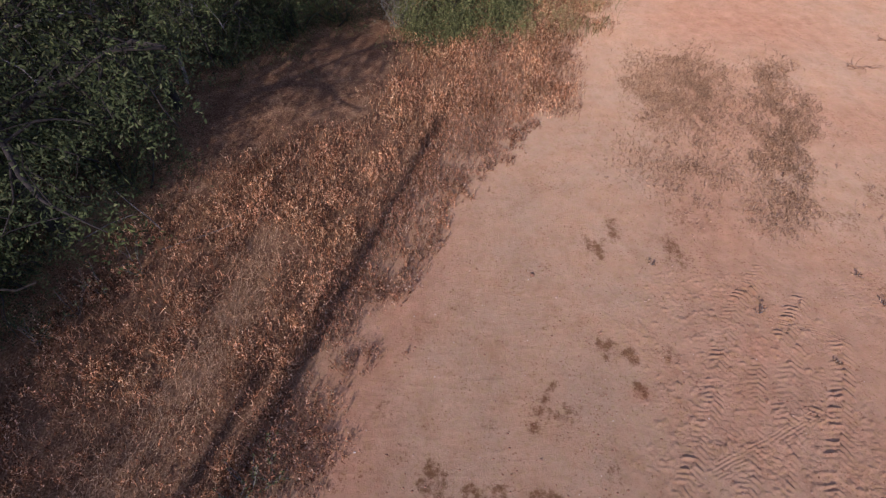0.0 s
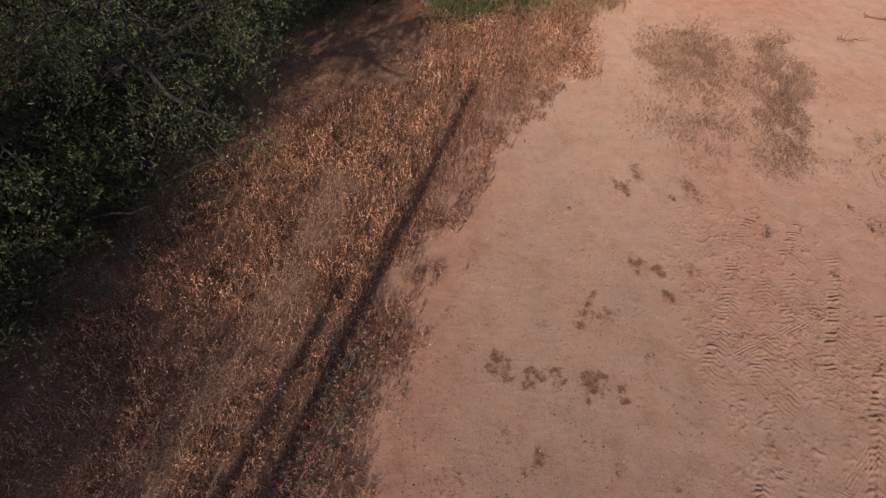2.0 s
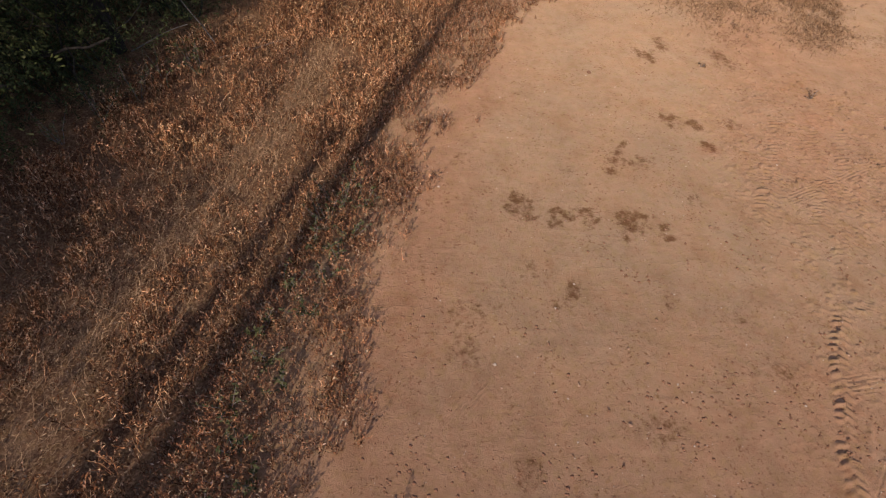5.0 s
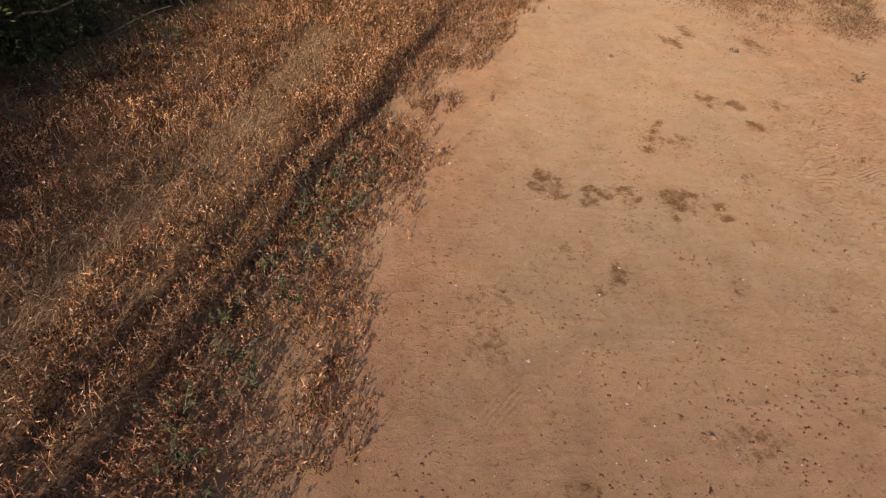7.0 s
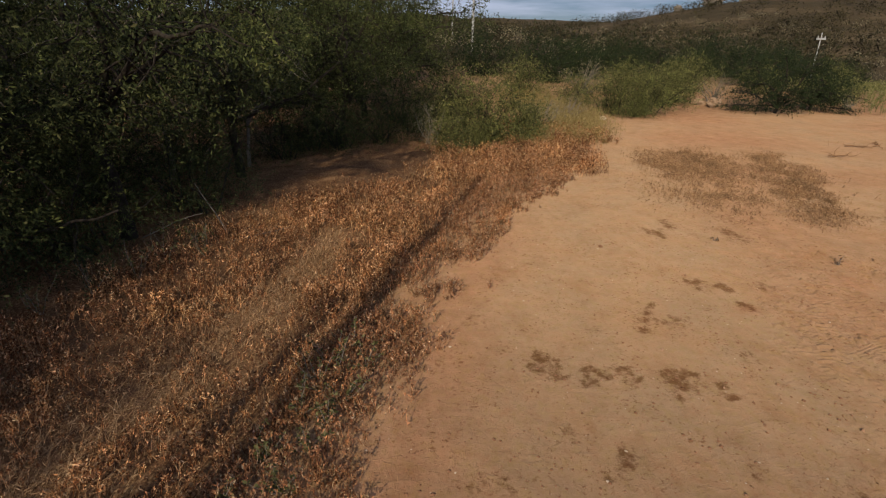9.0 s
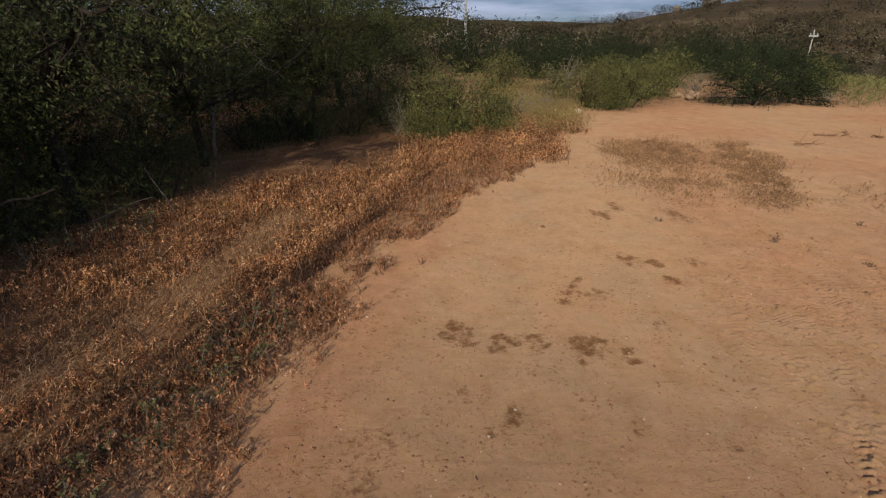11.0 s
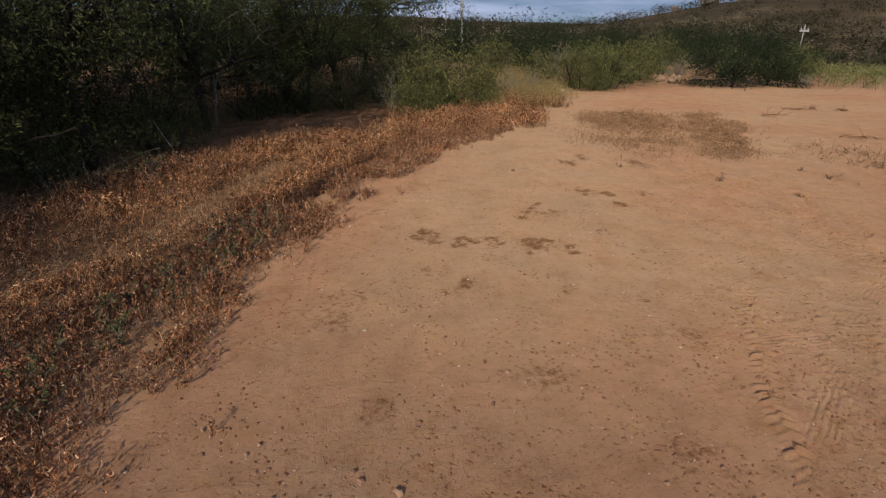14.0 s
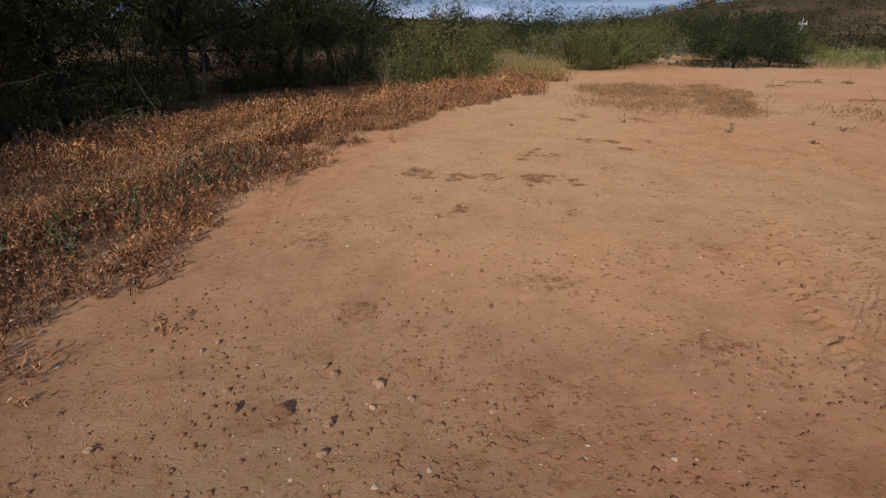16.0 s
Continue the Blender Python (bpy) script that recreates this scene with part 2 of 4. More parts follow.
    h = maths(nodes, links, "ADD", h, maths(nodes, links, "MULTIPLY", maths(nodes, links, "MULTIPLY", clod.outputs[0], attribute(nodes, "loose")), 0.55))
    bump = nodes.new("ShaderNodeBump")
    bump.inputs["Strength"].default_value, bump.inputs["Distance"].default_value = 0.7, 0.02
    links.new(h, bump.inputs["Height"])
    links.new(bump.outputs[0], b.inputs["Normal"])
    return m


M_GROUND = ground_material()
M_DRY = island_material("dry_grass", [(0.0, (0.060, 0.018, 0.007)), (0.38, (0.205, 0.078, 0.030)), (0.72, (0.43, 0.213, 0.092)), (1.0, (0.60, 0.415, 0.245))], 0.85, (0.55, 1.3), 1.7, (1.38, 1.54, 1.45), (0.27, 2.2, 15.0))
M_GREYWEED = island_material("grey_weed", [(0.0, (0.095, 0.038, 0.019)), (0.4, (0.33, 0.14, 0.064)), (0.74, (0.56, 0.295, 0.150)), (0.86, (0.16, 0.130, 0.060)), (1.0, (0.72, 0.52, 0.35))], 0.85, (0.7, 1.15), 2.0, (1.12, 1.05, 0.86), (0.42, 1.7, 14.0))
M_PATCH = island_material("low_dry_herb", [(0.0, (0.20, 0.106, 0.051)), (0.5, (0.40, 0.228, 0.112)), (1.0, (0.63, 0.41, 0.225))], 0.85, (0.8, 1.15), 2.0, None, (0.75, 1.25, 7.0))
M_STRAW = island_material("straw", [(0.0, (0.26, 0.14, 0.065)), (0.5, (0.48, 0.29, 0.145)), (1.0, (0.66, 0.46, 0.26))], 0.8, (0.8, 1.15), 2.0)
M_YELLOW = island_material("yellow_grass", [(0.0, (0.20, 0.15, 0.05)), (0.5, (0.35, 0.25, 0.095)), (1.0, (0.45, 0.36, 0.16))], 0.8)
M_GREENGRASS = island_material("green_grass", [(0.0, (0.12, 0.13, 0.04)), (0.5, (0.23, 0.225, 0.075)), (1.0, (0.38, 0.345, 0.15))], 0.8)
M_LEAF = island_material("dark_leaf", [(0.0, (0.024, 0.030, 0.010)), (0.5, (0.056, 0.069, 0.022)), (0.88, (0.090, 0.103, 0.033)), (1.0, (0.135, 0.13, 0.055))], 0.75, (0.6, 1.25), 0.9, (1.4, 1.25, 0.95), (0.45, 1.7, 2.6), soft=0.3)
M_LEAF2 = island_material("olive_leaf", [(0.0, (0.036, 0.040, 0.013)), (0.5, (0.100, 0.104, 0.031)), (0.85, (0.18, 0.174, 0.054)), (1.0, (0.28, 0.25, 0.095))], 0.7, (0.6, 1.4), 1.6, None, (0.6, 1.5, 2.2), soft=0.55)
M_ACACIA = island_material("acacia_leaf", [(0.0, (0.013, 0.020, 0.007)), (0.5, (0.029, 0.042, 0.014)), (0.9, (0.049, 0.065, 0.021)), (1.0, (0.07, 0.082, 0.03))], 0.7, (0.7, 1.25), 0.7, soft=0.55)
M_LEAF3 = island_material("fresh_leaf", [(0.0, (0.050, 0.056, 0.018)), (0.6, (0.125, 0.132, 0.040)), (1.0, (0.28, 0.26, 0.10))], 0.6)
M_WEED = island_material("grey_green_leaf", [(0.0, (0.055, 0.058, 0.019)), (0.6, (0.145, 0.138, 0.050)), (1.0, (0.29, 0.262, 0.118))], 0.7)
M_SCRUB = island_material("scrub", [(0.0, (0.025, 0.024, 0.011)), (0.5, (0.056, 0.048, 0.022)), (0.85, (0.08, 0.064, 0.031)), (1.0, (0.11, 0.085, 0.045))], 0.9, (0.75, 1.15), 0.05, None, (0.6, 1.5, 0.35), soft=0.8)
M_OLIVE = island_material("olive_scrub", [(0.0, (0.016, 0.017, 0.007)), (0.5, (0.037, 0.037, 0.016)), (0.85, (0.060, 0.056, 0.025)), (1.0, (0.09, 0.08, 0.04))], 0.9, (0.65, 1.25), 0.25, None, (0.6, 1.5, 0.7), soft=0.75)
M_PALE = island_material("pale_scrub", [(0.0, (0.16, 0.14, 0.08)), (0.5, (0.30, 0.26, 0.16)), (1.0, (0.44, 0.38, 0.26))], 0.8)
M_BARK = grain_material("grey_bark", [(0.3, (0.026, 0.020, 0.015)), (0.6, (0.065, 0.052, 0.040)), (0.8, (0.13, 0.11, 0.09))], 14, 0.9, 0.5)
M_TWIG = grain_material("dead_twig", [(0.3, (0.15, 0.12, 0.095)), (0.7, (0.36, 0.31, 0.26))], 20, 0.9, 0.3)
M_STONE = grain_material("brown_stone", [(0.3, (0.30, 0.155, 0.085)), (0.5, (0.48, 0.27, 0.155)), (0.75, (0.62, 0.42, 0.27))], 18, 0.9, 0.5, 0.5)
M_CLOD = grain_material("dark_clod", [(0.3, (0.26, 0.125, 0.065)), (0.7, (0.48, 0.25, 0.14))], 25, 0.95, 0.4)
M_DEAD = grain_material("dead_wood", [(0.3, (0.27, 0.14, 0.066)), (0.7, (0.46, 0.27, 0.145))], 18, 0.9, 0.4)
M_CHIP = grain_material("pale_stone", [(0.3, (0.54, 0.40, 0.27)), (0.7, (0.78, 0.64, 0.48))], 30, 0.85, 0.3, 0.3)
M_CONCRETE = grain_material("weathered_concrete", [(0.3, (0.42, 0.41, 0.38)), (0.7, (0.66, 0.65, 0.62))], 3, 0.85, 0.2)
M_PALEROCK = grain_material("pale_rock", [(0.3, (0.22, 0.18, 0.14)), (0.7, (0.42, 0.36, 0.29))], 0.5, 0.9, 0.6)
M_BOULDER = grain_material("tan_boulder", [(0.3, (0.32, 0.20, 0.115)), (0.7, (0.52, 0.36, 0.23))], 2.5, 0.9, 0.6)

# ---- lie of the land ----
EDGE_Y = [-7, -3, -1.6, -1.0, -0.55, -0.07, 0.5, 1.3, 2.2, 2.6, 3.1, 3.7, 4.7, 5.45, 6.2, 8.0, 9.4, 11.0, 13.0]
EDGE_X = [-2.5, -2.0, -1.62, -1.46, -1.40, -1.28, -1.27, -1.02, -1.03, -0.98, -0.66, -0.40, -0.06, 0.30, 0.85, 1.95, 2.6, 3.3, 4.4]
# lines along which the shadows of the two wooden poles fall
SHADOW_LINE_Y = [-7, -1, 3, 9]
SHADOW_LINE_X = [-4.52, -2.59, -1.31, 0.62]
SHADOW_LINE2_Y = [-7, 2.6]
SHADOW_LINE2_X = [-4.95, -1.87]
SHADE_Y = [-7, 0, 2.6, 3.3, 4.3, 5.6, 6.3, 6.7, 7.0, 8.1, 9.6, 13]
SHADE_X = [-5.6, -5.0, -4.5, -4.4, -3.9, -3.5, -2.7, -2.2, -1.4, -0.9, -0.8, -0.9]


def smooth(a, b, v):
    t = np.clip((v - a) / (b - a), 0, 1)
    return t * t * (3 - 2 * t)


def wobble(x, y, scale, seed):
    """A cheap smooth field of about -1 to 1."""
    r = np.random.RandomState(seed)
    out = np.zeros_like(x, dtype=float)
    for k in range(7):
        a, f, p = r.rand() * math.tau, scale * (0.6 + 1.5 * r.rand()), r.rand() * math.tau
        out += np.sin((x * math.cos(a) + y * math.sin(a)) * f + p)
    return out / 3.2


def seg_dist(x, y, pts):
    """Distance across and length along a line through the points."""
    best, along, run = np.full(x.shape, 1e9), np.zeros(x.shape), 0.0
    side = np.zeros(x.shape)
    for (x0, y0), (x1, y1) in zip(pts, pts[1:]):
        ln = math.hypot(x1 - x0, y1 - y0)
        ux, uy = (x1 - x0) / ln, (y1 - y0) / ln
        s = np.clip((x - x0) * ux + (y - y0) * uy, 0, ln)
        dx, dy = x - x0 - s * ux, y - y0 - s * uy
        d = np.hypot(dx, dy)
        near = d < best
        best = np.where(near, d, best)
        along = np.where(near, run + s, along)
        side = np.where(near, dx * -uy + dy * ux, side)
        run += ln
    return best, along, side


LUG_TRACKS = [
    ([(2.45, 1.75), (2.7, 1.87), (3.08, 2.02), (3.53, 2.26), (3.97, 2.55), (4.39, 2.83)], 0.07, 0.058),
    ([(3.1, 1.75), (3.67, 2.12), (4.06, 2.37), (4.6, 2.68)], 0.09, 0.062),
    ([(2.1, 1.2), (2.34, 1.58), (2.66, 2.09), (2.79, 2.3), (3.01, 2.78), (3.25, 3.22), (3.5, 3.59), (3.8, 3.9), (4.2, 4.4)], 0.10, 0.060),
    ([(2.8, 0.85), (3.17, 1.54), (3.35, 1.89), (3.45, 2.1), (3.66, 2.54), (3.91, 3.06), (4.2, 3.5), (4.6, 4.1)], 0.12, 0.064),
    ([(1.66, -1.55), (1.75, -1.22), (1.88, -0.74), (2.04, -0.42), (2.18, -0.06), (2.36, 0.23), (2.57, 0.6), (2.82, 1.06), (3.09, 1.49), (3.4, 2.0)], 0.065, 0.062),
    ([(3.5, 1.2), (3.8, 1.75), (4.05, 2.2), (4.3, 2.7), (4.55, 3.3)], 0.12, 0.066),
    ([(2.55, 1.05), (2.9, 1.55), (3.1, 1.95), (3.3, 2.5), (3.55, 3.0)], 0.085, 0.060),
    ([(3.6, 2.9), (3.9, 3.2), (4.2, 3.55), (4.5, 3.95)], 0.11, 0.064),
    ([(2.75, -1.0), (3.09, -0.38), (3.24, -0.13), (3.42, 0.19), (3.62, 0.55), (3.83, 0.93), (4.04, 1.28), (4.35, 1.8), (4.75, 2.5)], 0.072, 0.075),
]
RIB_TRACKS = [
    [(1.5, -1.42), (1.85, -1.18), (2.03, -0.98), (2.53, -0.79), (2.9, -0.70)],
    [(1.8, -1.25), (2.05, -0.98), (2.27, -0.74), (2.55, -0.45)],
    [(2.3, -0.5), (2.72, -0.14), (3.08, 0.16), (3.45, 0.47), (3.8, 0.75)],
    [(1.95, -0.33), (2.17, -0.29), (2.46, -0.25), (2.84, -0.23), (3.15, -0.23), (3.7, -0.30)],
    [(2.0, 1.27), (2.28, 1.25), (3.07, 1.21), (3.79, 1.14), (4.5, 1.05)],
    [(2.5, 0.5), (2.66, 0.41), (2.82, 0.32), (3.05, 0.2)],
    [(3.2, 3.55), (4.37, 3.19), (4.9, 2.8)],
    [(2.5, 1.58), (3.21, 1.90), (4.0, 2.3)],
    [(-1.0, -0.92), (-0.65, -0.5), (-0.33, -0.12)],
]


def land(x, y, fine=True):
    x, y = np.asarray(x, float), np.asarray(y, float)
    near = 1 - smooth(11, 30, np.hypot(x, y - 3))
    z = 0.018 * wobble(x, y, 0.9, 3) * near
    bank = np.interp(y, SHADOW_LINE_Y, SHADOW_LINE_X)
    z = z - 0.13 * smooth(0.35, -0.8, x - bank) * near
    # shallow dips put the poles' shadow lines into the shape of the land
    z -= 0.05 * np.exp(-((x - bank) / 0.10) ** 2) * (1 - smooth(7.0, 8.0, y)) * near
    fork = np.interp(y, SHADOW_LINE2_Y, SHADOW_LINE2_X)
    z -= 0.02 * np.exp(-((x - fork) / 0.10) ** 2) * (1 - smooth(1.9, 2.25, y)) * near
    # the land dips behind the first bushes, then climbs to a hill
    d = np.hypot(x, y)
    z = z - 2.6 * smooth(24, 48, d) * smooth(8, 26, x)
    z = z + (13.5 + 1.2 * wobble(x, y, 0.035, 8)) * np.exp(-((x - 112) / 46) ** 2 * 0.5 - ((y - 172) / 60) ** 2 * 0.5)
    z = z + 6.0 * smooth(250, 500, d) + 2.0 * smooth(60, 300, d) * wobble(x, y, 0.02, 9)
    if fine:
        z = z + 0.003 * wobble(x, y, 9, 5) * wobble(x, y, 1.3, 6) * near
    return z


def axis(fine0, fine1, step, mid0, mid1, mstep, reach, soft=None):
    a = list(np.arange(fine0, fine1, step)) if soft is None else list(np.arange(fine0, soft, step * 4)) + list(np.arange(soft, fine1, step))
    up, dn, s = [fine1], [fine0 - mstep], mstep
    while up[-1] < reach:
        s = mstep if up[-1] < mid1 else s * 1.2
        up.append(up[-1] + s)
    s = mstep
    while dn[-1] > -reach:
        s = mstep if dn[-1] > mid0 else s * 1.2
        dn.append(dn[-1] - s)
    return np.array(dn[::-1] + a + up)


STAINS = [(2.24, 4.72, 0.10), (2.22, 4.53, 0.09), (1.91, 4.44, 0.08), (1.87, 4.55, 0.05), (2.03, 4.29, 0.08), (2.93, 4.43, 0.11), (1.82, 2.98, 0.08), (1.81, 2.80, 0.05), (2.06, 2.89, 0.06), (2.12, 2.81, 0.06)]
STAINS += [(2.10, 2.45, 0.07), (1.17, 2.45, 0.06), (1.13, 2.35, 0.06), (1.07, 2.21, 0.08), (1.31, 2.22, 0.06), (0.95, 2.02, 0.05), (-0.02, 1.65, 0.06), (-0.09, 1.47, 0.05), (0.07, 1.39, 0.055), (0.05, 1.55, 0.05), (0.11, 1.50, 0.04)]
STAINS += [(0.30, 1.43, 0.04), (0.37, 1.46, 0.035), (0.42, 1.40, 0.04), (0.32, 1.35, 0.03), (0.30, 1.28, 0.045), (0.58, 1.45, 0.045), (0.63, 1.40, 0.05), (0.67, 1.32, 0.04), (0.97, 1.38, 0.07), (1.09, 1.40, 0.05), (0.95, 1.27, 0.07), (0.89, 1.15, 0.05), (0.87, 1.07, 0.03), (1.27, 1.22, 0.035), (1.31, 1.13, 0.04), (0.33, 0.57, 0.05), (0.31, 0.47, 0.045)]
FAINT = [(-0.53, 0.3, .11), (-0.58, 0.01, .11), (0.01, 0.75, .08), (1.57, 0.25, .08), (1.07, 0.43, .06), (2.5, 2.85, .1), (1.65, 1.62, .09), (0.55, 2.05, .08), (3.2, 4.9, .15), (5.4, 4.93, .22), (5.3, 3.8, .16), (0.2, 0.42, .07), (1.34, 2.16, .1), (1.86, 2.9, .12), (0.0, 1.52, .13), (0.6, 1.4, .12), (1.0, 1.3, .14), (6.1, 5.4, .22), (-0.5, 2.2, .1), (2.98, 4.2, .13), (1.7, -0.2, .1), (0.7, -0.6, .12), (1.3, -1.2, .1), (-0.2, -0.9, .09)]


def build_ground():
    xs = axis(-1.9, 4.6, 0.0125, -7, 8, 0.2, 900, 1.6)
    ys = axis(-1.8, 4.2, 0.0125, -4, 13, 0.2, 900)
    gx, gy = np.meshgrid(xs, ys)
    x, y = gx.ravel(), gy.ravel()
    z = land(x, y)
    grit = np.random.RandomState(12).normal(0, 1, gx.shape)
    for _ in range(3):
        grit = (grit + np.roll(grit, 1, 0) + np.roll(grit, -1, 0) + np.roll(grit, 1, 1) + np.roll(grit, -1, 1)) / 2.6
    grit = grit.ravel() / grit.std()
    # tyre lugs pressed into the loose earth, bowed bars worn away in places
    lug, crest = np.zeros_like(x), np.zeros_like(x)
    for k, (pts, half, pitch) in enumerate(LUG_TRACKS):
        dist, along, side = seg_dist(x, y, pts)
        here = dist < half * 1.4
        worn = (0.35 + 0.65 * smooth(-0.7, 0.2, wobble(x, y, 3.2, 141 + k))) * (0.45 + 0.55 * smooth(-0.4, 0.5, wobble(x, y, 14, 151 + k)))
        m = (1 - smooth(half * 0.8, half * 1.2, dist)) * smooth(0.02, 0.4, along) * (1 - smooth(along.max() - 0.5, along.max() - 0.05, along)) * worn
        flank = side > 0.1 * half * grit
        turn = (along + 0.55 * np.abs(side) + 0.008 * wobble(x, y, 22, 161 + k)) / pitch + 0.5 * flank + 0.07 * grit
        each = np.floor(turn).astype(int) * 2 + flank
        tall = np.random.RandomState(200 + k).uniform(0.1, 1.25, 1200)[each % 1200]
        f = turn - np.floor(turn)
        bar = smooth(0.08, 0.34, f) * (1 - smooth(0.5, 0.9, f)) * tall
        crest = np.where(here, m * (bar - 0.3), crest)
        lug = np.where(here, m, lug)
    clods = smooth(1.6, 2.6, x + 0.3 * wobble(x, y, 1.3, 45) - 0.08 * y) * (1 - smooth(3.6, 4.4, y)) * smooth(-2.4, -0.6, y)
    rough = np.clip(grit - 0.5, 0, 2.2)
    z = z + 0.027 * crest + (0.0062 * clods + 0.0014) * rough * (1 - 0.4 * lug) * (1 - smooth(4.2, 4.6, x)) * (1 - smooth(3.9, 4.2, y))
    nx, ny = len(xs), len(ys)
    i = (np.arange(ny - 1)[:, None] * nx + np.arange(nx - 1)[None, :]).ravel()
    me = mesh_from(np.stack([x, y, z], 1), np.stack([i, i + 1, i + nx + 1, i + nx], 1), True)
    near = 1 - smooth(14, 30, np.hypot(x, y - 3))
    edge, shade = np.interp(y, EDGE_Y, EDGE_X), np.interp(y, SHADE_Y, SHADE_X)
    bank = np.interp(y, SHADOW_LINE_Y, SHADOW_LINE_X)
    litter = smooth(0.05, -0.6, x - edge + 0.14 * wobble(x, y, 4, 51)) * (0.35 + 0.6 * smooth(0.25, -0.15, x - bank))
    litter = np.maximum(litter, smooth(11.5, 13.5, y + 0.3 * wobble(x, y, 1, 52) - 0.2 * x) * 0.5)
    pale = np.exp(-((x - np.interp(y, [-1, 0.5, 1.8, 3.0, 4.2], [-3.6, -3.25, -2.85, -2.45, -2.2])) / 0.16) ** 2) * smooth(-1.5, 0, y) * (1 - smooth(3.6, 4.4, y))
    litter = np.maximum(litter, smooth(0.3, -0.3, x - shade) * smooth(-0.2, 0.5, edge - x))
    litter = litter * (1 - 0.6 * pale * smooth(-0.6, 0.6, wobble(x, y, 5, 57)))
    rust = 0.75 * smooth(1.7, 3.4, x + 0.5 * wobble(x, y, 0.8, 53) - 0.12 * y) * (0.55 + 0.45 * wobble(x, y, 1.1, 54))
    rust = rust * (1 - 0.3 * smooth(3.0, 6.0, y))
    rust = np.clip(np.maximum(rust, 0.55 * np.exp(-((x - edge - 0.2) / 0.45) ** 2) * (1 - smooth(3, 6, y))), 0, 1)
    rust = np.maximum(rust, 0.9 * smooth(1.0, -1.9, y) * (0.5 + 0.5 * wobble(x, y, 1.3, 55)))
    rust = np.maximum(rust, 0.7 * np.exp(-(((x - 2.11) / 0.13) ** 2 + ((y - 2.4) / 0.1) ** 2)) + 0.7 * np.exp(-(((x - 3.5) / 0.35) ** 2 + ((y - 2.95) / 0.3) ** 2)))
    rust = np.clip(np.maximum(rust, 0.12 * smooth(7.5, 11, y) * (x > 0)), 0, 1)
    stain = np.zeros_like(x)
    wx, wy = x + 0.035 * wobble(x, y, 22, 61), y + 0.035 * wobble(x, y, 24, 62)
    for lst, amp in ((STAINS, 0.8), (FAINT, 0.45)):
        for sx, sy, r in lst:
            stain = np.maximum(stain, amp * np.exp(-(((wx - sx) ** 2 + (wy - sy) ** 2) / (2.1 * r * r)) ** 1.5))
    rib, rib_side = np.zeros_like(x), np.zeros_like(x)
    for k, pts in enumerate(RIB_TRACKS):
        dist, along, side = seg_dist(x, y, pts)
        m = (1 - smooth(0.06, 0.10, dist)) * smooth(-0.9, 0.3, wobble(x, y, 1.8, 31 + k)) * smooth(0.0, 0.25, along) * (1 - smooth(along.max() - 0.3, along.max(), along))
        rib_side = np.where(dist < 0.16, side, rib_side)
        rib = np.maximum(rib, m)
    churn = smooth(1.7, 2.9, x + 0.3 * wobble(x, y, 1.3, 45) - 0.08 * y) * smooth(-0.6, 0.5, wobble(x, y, 1.7, 41)) * (1 - smooth(3.2, 4.8, y)) * smooth(-2.6, -0.5, y)
    loose = (0.25 + 0.75 * smooth(1.2, -1.4, y)) * smooth(-0.8, 0.6, wobble(x, y, 2.2, 47)) * (1 - smooth(5, 9, y))
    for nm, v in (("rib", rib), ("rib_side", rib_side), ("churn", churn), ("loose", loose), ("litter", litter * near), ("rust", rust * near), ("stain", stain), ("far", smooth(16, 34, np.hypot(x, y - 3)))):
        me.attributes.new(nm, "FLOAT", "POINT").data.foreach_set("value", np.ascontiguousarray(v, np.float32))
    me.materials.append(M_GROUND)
    return tagged(new("ground", me), "pinkish sandy earth with tyre tracks, stains and dry verge", "ground", kind="structure")


def mesh_from(v, quads, shade=False, tris=None):
    me = bpy.data.meshes.new("m")
    nq = len(quads)
    nt = 0 if tris is None else len(tris)
    me.vertices.add(len(v))
    me.vertices.foreach_set("co", np.ascontiguousarray(v, np.float32).ravel())
    loops = np.asarray(quads, np.int32).ravel()
    starts = np.arange(nq) * 4
    if nt:
        starts = np.concatenate([starts, nq * 4 + np.arange(nt) * 3])
        loops = np.concatenate([loops, np.asarray(tris, np.int32).ravel()])
    me.loops.add(len(loops))
    me.loops.foreach_set("vertex_index", loops.astype(np.int32))
    me.polygons.add(nq + nt)
    me.polygons.foreach_set("loop_start", starts.astype(np.int32))
    me.update(calc_edges=True)
    if shade:
        me.polygons.foreach_set("use_smooth", np.ones(nq + nt, bool))
    me.validate()
    return me


ground = build_ground()


# ---- plants: makers ----
def unit(v):
    return v / np.maximum(np.linalg.norm(v, axis=-1, keepdims=True), 1e-9)


def blades(p, d, side, length, width):
    """Pointed leaves as four-cornered blades, from p along d."""
    mid = p + d * (length * 0.45)[:, None]
    v = np.stack([p, mid + side * (width / 2)[:, None], p + d * length[:, None], mid - side * (width / 2)[:, None]], 1)
    return v.reshape(-1, 3), np.arange(len(p) * 4).reshape(-1, 4)


